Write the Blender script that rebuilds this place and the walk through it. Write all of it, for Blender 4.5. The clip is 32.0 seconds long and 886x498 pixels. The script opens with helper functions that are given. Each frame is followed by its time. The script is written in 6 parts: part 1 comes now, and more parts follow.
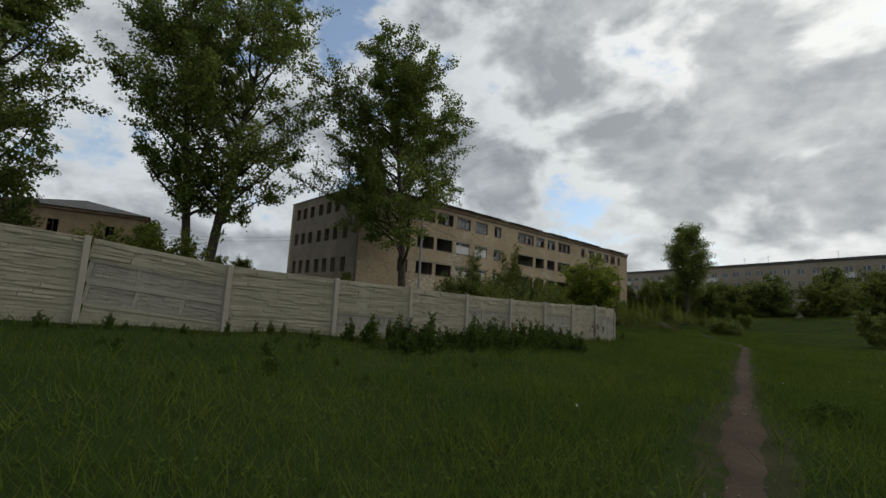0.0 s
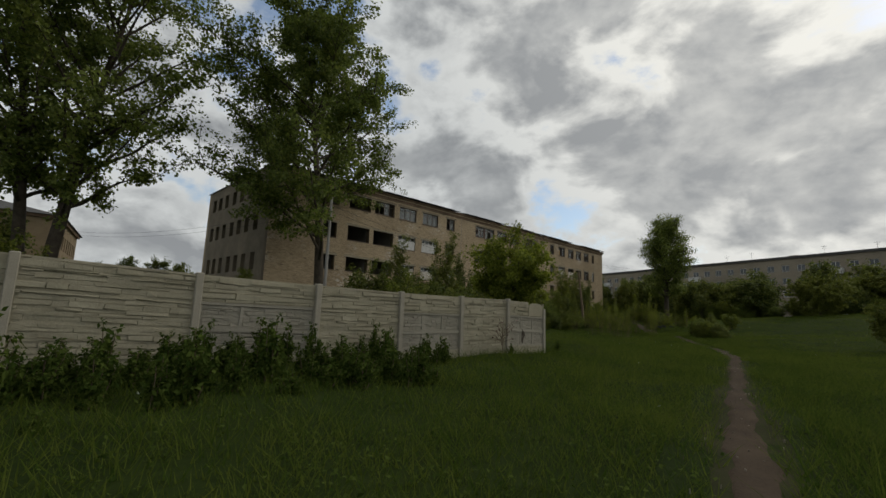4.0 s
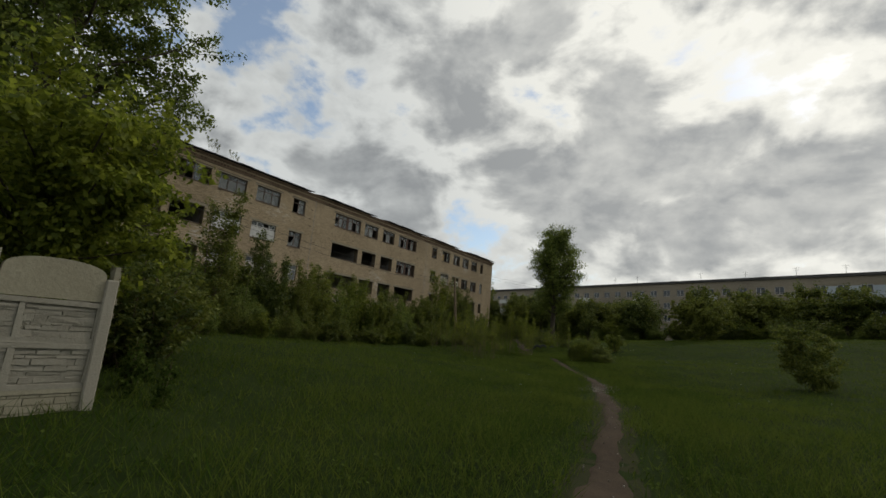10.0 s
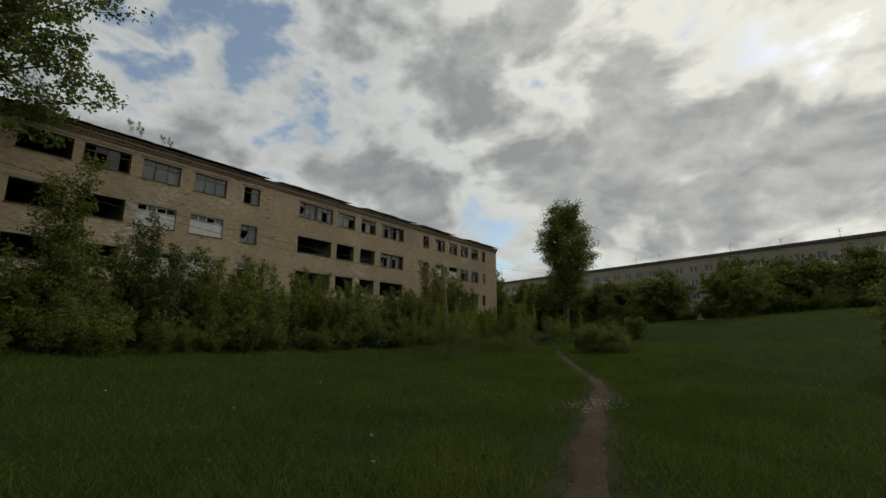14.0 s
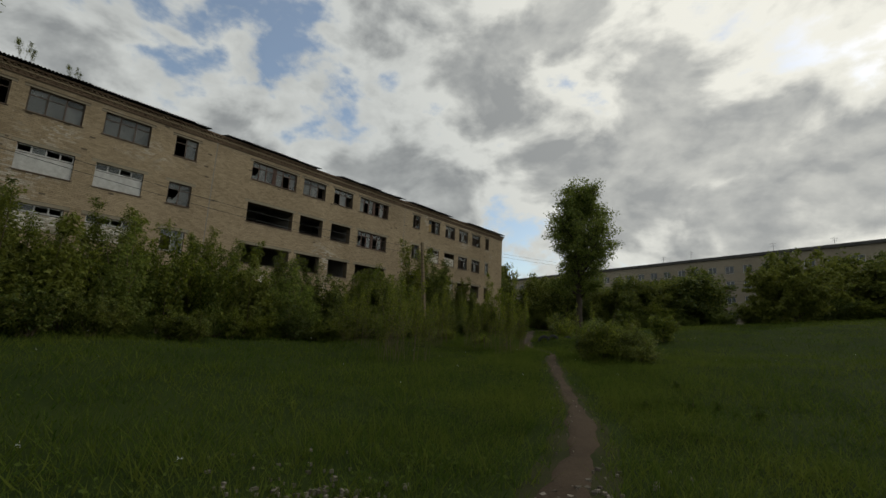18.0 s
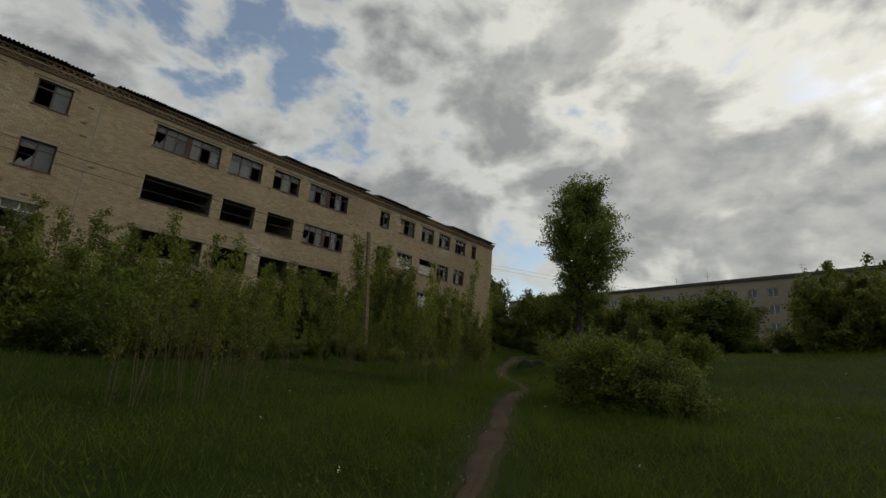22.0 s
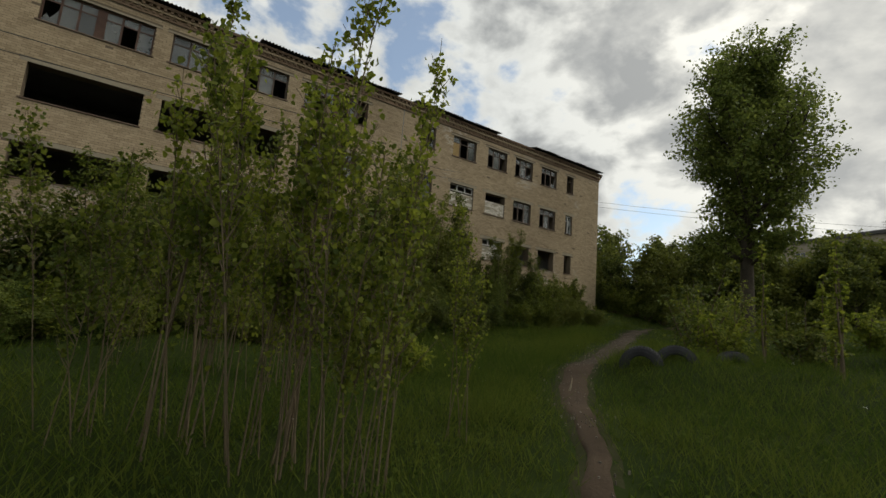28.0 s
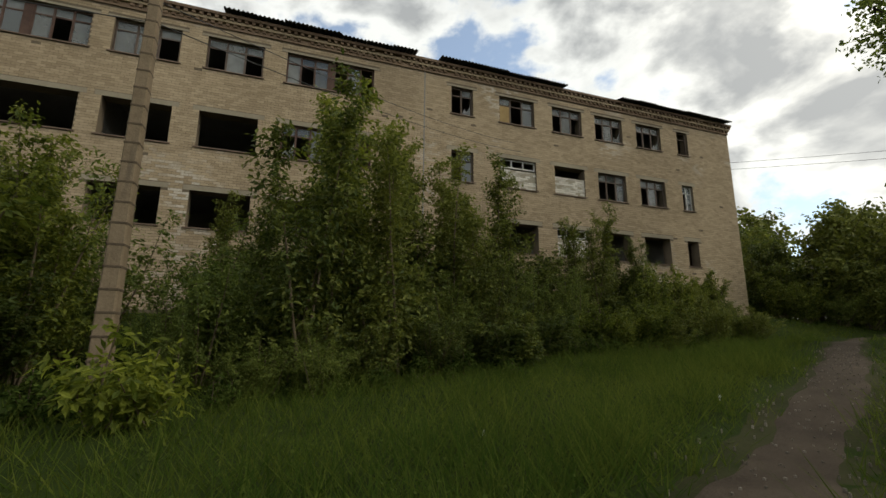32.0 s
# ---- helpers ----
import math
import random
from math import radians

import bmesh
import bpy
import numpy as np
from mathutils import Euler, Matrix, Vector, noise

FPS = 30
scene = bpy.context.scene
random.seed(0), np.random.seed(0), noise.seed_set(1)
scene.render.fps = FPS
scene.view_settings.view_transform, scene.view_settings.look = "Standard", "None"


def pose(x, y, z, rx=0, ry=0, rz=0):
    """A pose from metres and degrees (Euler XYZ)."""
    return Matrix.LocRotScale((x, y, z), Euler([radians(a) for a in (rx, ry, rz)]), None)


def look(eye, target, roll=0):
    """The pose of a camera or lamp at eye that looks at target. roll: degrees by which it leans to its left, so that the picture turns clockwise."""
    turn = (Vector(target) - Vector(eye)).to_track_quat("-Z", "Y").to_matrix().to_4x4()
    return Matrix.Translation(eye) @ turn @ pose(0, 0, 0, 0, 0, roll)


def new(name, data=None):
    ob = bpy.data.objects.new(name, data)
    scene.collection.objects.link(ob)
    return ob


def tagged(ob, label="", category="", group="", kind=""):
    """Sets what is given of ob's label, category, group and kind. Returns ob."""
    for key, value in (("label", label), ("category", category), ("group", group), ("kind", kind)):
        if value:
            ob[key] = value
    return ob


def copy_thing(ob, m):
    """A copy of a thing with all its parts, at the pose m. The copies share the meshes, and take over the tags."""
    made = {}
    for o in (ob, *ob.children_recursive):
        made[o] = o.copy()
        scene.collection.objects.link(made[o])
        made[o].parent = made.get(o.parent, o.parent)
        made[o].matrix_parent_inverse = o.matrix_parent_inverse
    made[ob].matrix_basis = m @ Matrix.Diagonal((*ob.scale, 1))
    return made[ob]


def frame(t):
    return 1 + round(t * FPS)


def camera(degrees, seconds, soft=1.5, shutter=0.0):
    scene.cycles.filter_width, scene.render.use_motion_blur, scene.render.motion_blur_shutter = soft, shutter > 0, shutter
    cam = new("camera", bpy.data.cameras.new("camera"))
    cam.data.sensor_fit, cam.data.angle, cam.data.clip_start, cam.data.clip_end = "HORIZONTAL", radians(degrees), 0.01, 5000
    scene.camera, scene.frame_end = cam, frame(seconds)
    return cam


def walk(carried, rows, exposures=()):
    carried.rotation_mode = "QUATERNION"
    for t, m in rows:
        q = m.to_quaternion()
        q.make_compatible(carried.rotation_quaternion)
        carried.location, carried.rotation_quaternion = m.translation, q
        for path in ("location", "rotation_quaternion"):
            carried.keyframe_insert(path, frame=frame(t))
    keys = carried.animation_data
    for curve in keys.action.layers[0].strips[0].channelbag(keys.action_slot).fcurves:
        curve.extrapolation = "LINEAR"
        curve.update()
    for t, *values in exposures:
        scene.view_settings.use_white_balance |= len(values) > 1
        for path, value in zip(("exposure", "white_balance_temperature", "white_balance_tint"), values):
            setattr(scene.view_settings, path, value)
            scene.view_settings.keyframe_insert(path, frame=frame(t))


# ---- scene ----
cam = camera(90.1, 32.0)
PATH = [
    (0, (5.536, -3.713, 1.286), (4.075, -2.373, 1.552), 3.3),
    (0.5, (5.192, -2.502, 1.278), (3.91, -0.989, 1.533), 2.0),
    (1, (4.86, -1.318, 1.272), (3.664, 0.256, 1.574), 2.3),
    (1.5, (4.522, -0.184, 1.254), (3.353, 1.412, 1.546), 1.8),
    (2, (4.212, 0.924, 1.242), (2.954, 2.449, 1.547), 0.4),
    (2.5, (3.942, 2.031, 1.232), (2.78, 3.62, 1.583), 1.2),
    (3, (3.712, 3.125, 1.231), (2.525, 4.699, 1.565), 2.0),
    (3.5, (3.507, 4.178, 1.239), (2.201, 5.661, 1.546), 3.6),
    (4, (3.301, 5.143, 1.243), (1.883, 6.521, 1.541), 2.3),
    (4.5, (3.091, 6.065, 1.256), (1.49, 7.223, 1.565), 2.5),
    (6.5, (2.284, 9.708, 1.327), (0.408, 10.383, 1.487), 4.6),
    (7, (2.125, 10.697, 1.339), (0.362, 11.629, 1.491), 3.2),
    (7.5, (1.991, 11.711, 1.324), (0.235, 12.663, 1.435), 5.5),
    (8, (1.876, 12.75, 1.292), (0.139, 13.694, 1.594), 2.0),
    (8.5, (1.707, 13.775, 1.277), (-0.045, 14.651, 1.683), 1.2),
    (9, (1.45, 14.736, 1.279), (-0.259, 15.69, 1.692), -0.3),
    (9.5, (1.159, 15.636, 1.282), (-0.371, 16.871, 1.646), 1.2),
    (10, (0.879, 16.462, 1.287), (-0.236, 18.078, 1.668), 4.7),
    (10.5, (0.657, 17.369, 1.301), (-0.137, 19.146, 1.763), 6.9),
    (11, (0.483, 18.304, 1.313), (-0.617, 19.918, 1.745), 5.8),
    (11.5, (0.353, 19.118, 1.32), (-1.178, 20.365, 1.619), 3.6),
    (12, (0.253, 19.896, 1.323), (-1.435, 20.944, 1.496), 3.8),
    (12.5, (0.165, 20.797, 1.321), (-1.267, 22.176, 1.494), 1.0),
    (13, (0.066, 21.711, 1.316), (-1.377, 23.05, 1.651), 3.4),
    (13.5, (-0.061, 22.625, 1.308), (-1.267, 24.19, 1.616), 0.6),
    (14, (-0.244, 23.514, 1.299), (-1.426, 25.084, 1.67), 0.5),
    (14.5, (-0.483, 24.46, 1.286), (-2.063, 25.641, 1.617), 0.3),
    (16.5, (-1.64, 28.481, 1.16), (-3.082, 29.828, 1.483), -2.2),
    (17, (-1.91, 29.48, 1.14), (-3.361, 30.808, 1.501), 0.8),
    (17.5, (-2.154, 30.465, 1.119), (-3.499, 31.902, 1.467), 1.5),
    (18, (-2.383, 31.446, 1.098), (-3.644, 32.956, 1.458), 2.9),
    (18.5, (-2.621, 32.436, 1.078), (-3.726, 34.062, 1.441), 1.8),
    (19, (-2.893, 33.447, 1.063), (-4.072, 35.028, 1.393), 1.9),
    (19.5, (-3.208, 34.478, 1.052), (-4.335, 36.103, 1.351), 1.3),
    (20, (-3.563, 35.523, 1.046), (-4.91, 36.974, 1.329), 2.2),
    (20.5, (-3.933, 36.542, 1.042), (-5.237, 38.033, 1.322), 2.0),
    (21, (-4.319, 37.538, 1.04), (-5.703, 38.928, 1.431), -0.3),
    (21.5, (-4.723, 38.51, 1.042), (-6.03, 39.948, 1.515), 3.2),
    (22, (-5.148, 39.459, 1.048), (-6.423, 40.93, 1.51), 4.5),
    (22.5, (-5.607, 40.401, 1.061), (-6.98, 41.772, 1.545), 4.7),
    (23, (-6.084, 41.329, 1.078), (-7.583, 42.596, 1.461), 1.6),
    (23.5, (-6.574, 42.256, 1.099), (-7.867, 43.731, 1.488), 4.9),
    (24, (-7.069, 43.183, 1.121), (-8.266, 44.716, 1.586), 4.9),
    (24.5, (-7.577, 44.126, 1.148), (-9.065, 45.417, 1.494), 2.2),
    (26.5, (-9.604, 47.903, 1.345), (-11.212, 49.044, 1.678), 1.2),
    (27, (-10.132, 48.804, 1.363), (-11.754, 49.921, 1.706), 1.1),
    (27.5, (-10.654, 49.684, 1.379), (-12.238, 50.843, 1.766), 2.8),
    (28, (-11.149, 50.55, 1.401), (-12.786, 51.662, 1.69), 4.6),
    (28.5, (-11.606, 51.377, 1.407), (-13.386, 52.221, 1.751), 5.7),
    (29, (-12.105, 52.164, 1.405), (-13.91, 52.935, 1.789), 4.0),
    (29.5, (-12.681, 52.926, 1.41), (-14.517, 53.639, 1.754), 3.8),
    (30, (-13.273, 53.684, 1.397), (-15.123, 54.336, 1.789), 1.8),
    (30.5, (-13.879, 54.437, 1.37), (-15.76, 54.962, 1.802), 4.3),
    (31, (-14.545, 55.19, 1.336), (-16.407, 55.792, 1.751), 2.1),
    (31.5, (-15.245, 55.999, 1.327), (-17.118, 56.55, 1.762), 1.4),
    (32, (-15.988, 56.84, 1.326), (-17.837, 57.488, 1.725), 0.4),
]
walk(cam, [(t, look(eye, target, roll)) for t, eye, target, roll in PATH],
     exposures=[(0, -0.05, 6350, 7), (2, -0.15, 6450, 7), (4, -0.16, 6650, 7), (7, 0.14, 6700, 7), (8, 0.22, 6700, 7), (9, 0.02, 6700, 7), (10, -0.12, 6700, 6), (11, -0.55, 6700, 5), (12, 0.15, 6700, 4), (13.1, 0.02, 6750, 5), (14, -0.3, 6750, 5), (17, -0.02, 6750, 5), (19, -0.4, 6800, 5),
                (20, -0.40, 6800, 5), (21, -0.28, 6800, 5), (22, -0.33, 6800, 5), (23, -0.35, 6800, 5), (24, -0.36, 6850, 5), (25.5, 0.0, 6850, 6), (27, 0.3, 6900, 6), (28, 0.2, 6900, 6), (29, 0.5, 6900, 6), (32, 0.55, 6900, 6)])

# ---- the sun, the sky and the exposure ----
SUN_AZ, SUN_EL = radians(22.0), radians(38.0)      # east of +y, above the horizon
sun_dir = Vector((math.sin(SUN_AZ) * math.cos(SUN_EL), math.cos(SUN_AZ) * math.cos(SUN_EL), math.sin(SUN_EL)))
sun = new("sun", bpy.data.lights.new("sun", "SUN"))
sun.data.energy, sun.data.angle, sun.data.color = 0.8, radians(14), (1.0, 0.95, 0.86)
sun.matrix_world = look(sun_dir * 100, (0, 0, 0))

world = bpy.data.worlds.new("world")
scene.world = world
world.use_nodes = True


def build_sky(nt):
    nt.nodes.clear()
    N, L = nt.nodes.new, nt.links.new

    def math_node(op, a, b=None, clamp=False):
        n = N("ShaderNodeMath")
        n.operation, n.use_clamp = op, clamp
        for k, v in enumerate((a, b)):
            if v is None:
                continue
            if isinstance(v, (int, float)):
                n.inputs[k].default_value = v
            else:
                L(v, n.inputs[k])
        return n.outputs[0]

    def mix(f, a, b):
        n = N("ShaderNodeMix")
        n.data_type = "RGBA"
        L(f, n.inputs[0]) if not isinstance(f, float) else None
        for k, v in ((6, a), (7, b)):
            if isinstance(v, tuple):
                n.inputs[k].default_value = (*v, 1)
            else:
                L(v, n.inputs[k])
        return n.outputs[2]

    def noise_of(vec, scale, detail, rough, distort=0.0):
        n = N("ShaderNodeTexNoise")
        n.inputs["Scale"].default_value, n.inputs["Detail"].default_value = scale, detail
        n.inputs["Roughness"].default_value, n.inputs["Distortion"].default_value = rough, distort
        L(vec, n.inputs["Vector"])
        return n.outputs["Fac"]

    def ramp(fac, a, b):
        n = N("ShaderNodeMapRange")
        n.interpolation_type = "SMOOTHSTEP"
        n.inputs[1].default_value, n.inputs[2].default_value = a, b
        L(fac, n.inputs[0])
        return n.outputs[0]

    sky = N("ShaderNodeTexSky")
    sky.sky_type, sky.sun_disc = "NISHITA", False
    sky.sun_elevation, sky.sun_rotation = SUN_EL, SUN_AZ
    sky_scaled = N("ShaderNodeVectorMath")
    sky_scaled.operation = "SCALE"
    L(sky.outputs[0], sky_scaled.inputs[0])
    sky_scaled.inputs["Scale"].default_value = 0.15

    co = N("ShaderNodeTexCoord").outputs["Generated"]
    sep = N("ShaderNodeSeparateXYZ")
    L(co, sep.inputs[0])
    # heaps of cloud, about twice as wide as high
    heap = N("ShaderNodeMapping")
    heap.inputs["Scale"].default_value = (1.0, 1.0, 1.6)
    L(co, heap.inputs[0])
    flat = heap.outputs[0]
    big = noise_of(flat, 2.0, 3, 0.5, 0.3)
    puffs = noise_of(flat, 4.6, 9, 0.52, 0.2)
    # the same puffs a step towards the sun: their difference lights the near sides of the heaps
    step = N("ShaderNodeMapping")
    step.inputs["Location"].default_value = (0.03 * sun_dir.x, 0.03 * sun_dir.y, 0.06 * sun_dir.z)
    L(flat, step.inputs[0])
    sunward = noise_of(step.outputs[0], 4.6, 9, 0.52, 0.2)
    relief = math_node("SUBTRACT", puffs, sunward)
    deck = math_node("ADD", math_node("MULTIPLY", big, 0.35), math_node("MULTIPLY", puffs, 0.65))
    # gaps of blue and heavy banks of this day's cloud
    for d, reach, amount in (((-0.80, 0.29, 0.53), 0.93, -0.018), ((-0.74, 0.50, 0.45), 0.975, -0.02), ((-0.08, 0.87, 0.48), 0.992, -0.03), ((0.10, 0.89, 0.44), 0.985, -0.02), ((0.25, 0.75, 0.6), 0.93, 0.03), ((0.13, 0.91, 0.39), 0.93, 0.02),
                             ((-0.19, 0.93, 0.31), 0.975, 0.10), ((-0.51, 0.62, 0.60), 0.94, 0.07), ((-0.30, 0.80, 0.52), 0.97, 0.06)):
        bank = N("ShaderNodeVectorMath")
        bank.operation = "DOT_PRODUCT"
        L(co, bank.inputs[0])
        bank.inputs[1].default_value = Vector(d).normalized()
        deck = math_node("ADD", deck, math_node("MULTIPLY", ramp(bank.outputs["Value"], reach, 1.0), amount))
    fine = noise_of(flat, 13.0, 8, 0.58, 0.15)
    ragged = math_node("ADD", deck, math_node("MULTIPLY", math_node("SUBTRACT", fine, 0.5), 0.20))
    cover = math_node("ADD", math_node("MULTIPLY", ramp(ragged, 0.395, 0.475), 0.88), 0.12)
    thick = ramp(deck, 0.475, 0.59)
    shade = math_node("ADD", math_node("MULTIPLY", thick, 0.72), math_node("MULTIPLY", ramp(fine, 0.36, 0.68), 0.16))
    shade = math_node("ADD", shade, math_node("MULTIPLY", relief, 2.2), clamp=True)
    towards = N("ShaderNodeVectorMath")
    towards.operation = "DOT_PRODUCT"
    L(co, towards.inputs[0])
    towards.inputs[1].default_value = sun_dir
    glow = ramp(towards.outputs["Value"], 0.45, 1.0)
    lit = mix(glow, (0.67, 0.69, 0.71), (1.03, 1.01, 0.97))
    dark = mix(glow, (0.30, 0.315, 0.34), (0.43, 0.44, 0.46))
    cloud = mix(shade, lit, dark)
    low = ramp(sep.outputs[2], 0.0, 0.16)
    haze = mix(low, (0.52, 0.56, 0.6), mix(cover, sky_scaled.outputs[0], cloud))
    thin = mix(cover, sky_scaled.outputs[0], cloud)
    total = mix(math_node("ADD", math_node("MULTIPLY", low, 0.5), 0.5), haze, thin)
    bg = N("ShaderNodeBackground")
    L(total, bg.inputs[0])
    bg.inputs[1].default_value = 1.0
    L(bg.outputs[0], N("ShaderNodeOutputWorld").inputs[0])


build_sky(world.node_tree)

# ---- materials ----


def mat(name, dark, light, rough=0.8, scale=3.0, fine=40.0, bump=0.15, metal=0.0, stain=0.0, island=0.0, spec=0.3, translucent=0.0, coord="Object", drip=0.0, fleck=0.0, tone=0.0):
    """Two-scale noise between two base colours, fine relief, blotchy stains and a change from piece to piece."""
    m = bpy.data.materials.new(name)
    m.use_nodes = True
    nt = m.node_tree
    N, L = nt.nodes.new, nt.links.new
    p = nt.nodes["Principled BSDF"]
    co = N("ShaderNodeTexCoord").outputs[coord]

    def noise_of(s, detail=4, rough_=0.6):
        n = N("ShaderNodeTexNoise")
        n.inputs["Scale"].default_value, n.inputs["Detail"].default_value, n.inputs["Roughness"].default_value = s, detail, rough_
        L(co, n.inputs["Vector"])
        return n.outputs["Fac"]

    def calc(op, a, b):
        n = N("ShaderNodeMath")
        n.operation = op
        for k, v in enumerate((a, b)):
            if isinstance(v, (int, float)):
                n.inputs[k].default_value = v
            else:
                L(v, n.inputs[k])
        return n.outputs[0]
    large, small = noise_of(scale), noise_of(fine)
    f = calc("ADD", calc("MULTIPLY", large, 0.6), calc("MULTIPLY", small, 0.4))
    if island:
        g = N("ShaderNodeNewGeometry")
        o = N("ShaderNodeObjectInfo")
        r = calc("FRACT", calc("ADD", g.outputs["Random Per Island"], o.outputs["Random"]), 0)
        f = calc("ADD", f, calc("MULTIPLY", calc("SUBTRACT", r, 0.5), island))
        f = calc("ADD", f, calc("MULTIPLY", calc("SUBTRACT", o.outputs["Random"], 0.5), tone))
    rp = N("ShaderNodeValToRGB")
    rp.color_ramp.elements[0].position, rp.color_ramp.elements[0].color = 0.3, (*dark, 1)
    rp.color_ramp.elements[1].position, rp.color_ramp.elements[1].color = 0.7, (*light, 1)
    L(f, rp.inputs[0])
    col = rp.outputs[0]
    if stain:
        s = N("ShaderNodeMapRange")
        s.inputs[1].default_value, s.inputs[2].default_value, s.inputs[4].default_value = 0.5, 0.72, stain
        L(noise_of(scale * 0.45, 6, 0.65), s.inputs[0])
        mx = N("ShaderNodeMix")
        mx.data_type = "RGBA"
        L(s.outputs[0], mx.inputs[0])
        L(col, mx.inputs[6])
        mx.inputs[7].default_value = (*[c * 0.35 for c in dark], 1)
        col = mx.outputs[2]
    if drip:
        # dark streaks that run down from the top edge and the joints
        mp, dn, dr, dm = N("ShaderNodeMapping"), N("ShaderNodeTexNoise"), N("ShaderNodeMapRange"), N("ShaderNodeMix")
        mp.inputs["Scale"].default_value = (7.0, 7.0, 0.9)
        L(co, mp.inputs[0])
        L(mp.outputs[0], dn.inputs["Vector"])
        dn.inputs["Scale"].default_value, dn.inputs["Detail"].default_value = 1.0, 5
        dr.inputs[1].default_value, dr.inputs[2].default_value, dr.inputs[4].default_value = 0.58, 0.75, drip
        L(dn.outputs["Fac"], dr.inputs[0])
        dm.data_type = "RGBA"
        L(dr.outputs[0], dm.inputs[0])
        L(col, dm.inputs[6])
        dm.inputs[7].default_value = (0.045, 0.04, 0.032, 1)
        col = dm.outputs[2]
    if fleck:
        # salt bloom on single bricks, in loose drifts
        g2, o2, fr, fm = N("ShaderNodeNewGeometry"), N("ShaderNodeObjectInfo"), N("ShaderNodeMapRange"), N("ShaderNodeMix")
        pick = calc("GREATER_THAN", calc("FRACT", calc("MULTIPLY", calc("ADD", g2.outputs["Random Per Island"], o2.outputs["Random"]), 7.31), 0), 0.55)
        fr.inputs[1].default_value, fr.inputs[2].default_value, fr.inputs[4].default_value = 0.54, 0.68, fleck
        L(noise_of(0.22, 4, 0.6), fr.inputs[0])
        fm.data_type = "RGBA"
        L(calc("MULTIPLY", calc("MULTIPLY", fr.outputs[0], pick), small), fm.inputs[0])
        L(col, fm.inputs[6])
        fm.inputs[7].default_value = (0.74, 0.71, 0.64, 1)
        col = fm.outputs[2]
    L(col, p.inputs["Base Color"])
    p.inputs["Roughness"].default_value, p.inputs["Metallic"].default_value, p.inputs["Specular IOR Level"].default_value = rough, metal, spec
    if bump:
        b = N("ShaderNodeBump")
        b.inputs["Strength"].default_value, b.inputs["Distance"].default_value = bump, 0.02
        L(small, b.inputs["Height"])
        L(b.outputs[0], p.inputs["Normal"])
    if translucent:
        t = N("ShaderNodeBsdfTranslucent")
        L(col, t.inputs[0])
        ms = N("ShaderNodeMixShader")
        ms.inputs[0].default_value = translucent
        L(p.outputs[0], ms.inputs[1])
        L(t.outputs[0], ms.inputs[2])
        L(ms.outputs[0], nt.nodes["Material Output"].inputs[0])
    return m


def glass_mat(name, tint, clear):
    m = bpy.data.materials.new(name)
    m.use_nodes = True
    nt = m.node_tree
    N, L = nt.nodes.new, nt.links.new
    g, t, ms, fr = N("ShaderNodeBsdfGlossy"), N("ShaderNodeBsdfTransparent"), N("ShaderNodeMixShader"), N("ShaderNodeFresnel")
    g.inputs["Roughness"].default_value = 0.04
    t.inputs[0].default_value = (*tint, 1)
    fr.inputs[0].default_value = clear
    L(fr.outputs[0], ms.inputs[0])
    L(t.outputs[0], ms.inputs[1])
    L(g.outputs[0], ms.inputs[2])
    # a film of dust and painted sky reflection, blotchy and different from pane to pane
    d, pale_film, no, mr, oi = N("ShaderNodeBsdfDiffuse"), N("ShaderNodeMixShader"), N("ShaderNodeTexNoise"), N("ShaderNodeMapRange"), N("ShaderNodeObjectInfo")
    d.inputs[0].default_value = (0.34, 0.35, 0.34, 1)
    no.inputs["Scale"].default_value = 2.5
    L(N("ShaderNodeTexCoord").outputs["Object"], no.inputs["Vector"])
    mx = N("ShaderNodeMath")
    mx.operation = "ADD"
    L(no.outputs["Fac"], mx.inputs[0])
    L(oi.outputs["Random"], mx.inputs[1])
    mr.inputs[1].default_value, mr.inputs[2].default_value, mr.inputs[3].default_value, mr.inputs[4].default_value = 0.4, 1.5, 0.08, 0.5
    L(mx.outputs[0], mr.inputs[0])
    L(mr.outputs[0], pale_film.inputs[0])
    L(ms.outputs[0], pale_film.inputs[1])
    L(d.outputs[0], pale_film.inputs[2])
    L(pale_film.outputs[0], nt.nodes["Material Output"].inputs[0])
    return m


M_GROUND = mat("meadow_soil", (0.013, 0.023, 0.005), (0.030, 0.042, 0.009), 0.98, 0.4, 12, 0.5, spec=0.05)
M_PATH = mat("trodden_earth", (0.038, 0.027, 0.018), (0.086, 0.062, 0.042), 0.97, 1.6, 30, 0.7, stain=0.25, spec=0.1)
M_GREYPATH = mat("grey_gravel", (0.036, 0.027, 0.0195), (0.092, 0.072, 0.053), 0.97, 2.2, 45, 0.8, stain=0.3, spec=0.1)
M_TRODDEN = mat("trampled_turf", (0.020, 0.028, 0.008), (0.052, 0.047, 0.025), 0.97, 1.3, 22, 0.6, stain=0.3, spec=0.05)
M_GRAVEL = mat("pale_rubble", (0.10, 0.085, 0.066), (0.24, 0.21, 0.17), 0.95, 2.0, 35, 0.6, island=0.6)
M_GRASS = mat("grass", (0.040, 0.075, 0.012), (0.128, 0.152, 0.028), 0.95, 0.25, 2.5, 0, island=0.35, spec=0.02, translucent=0.5)
M_DRYGRASS = mat("dry_grass", (0.12, 0.10, 0.05), (0.22, 0.19, 0.10), 0.8, 1, 5, 0, island=0.4, translucent=0.3)
M_LEAF = mat("poplar_leaf", (0.082, 0.116, 0.022), (0.218, 0.258, 0.052), 0.6, 0.5, 3, 0, island=0.45, tone=0.2, translucent=0.55)
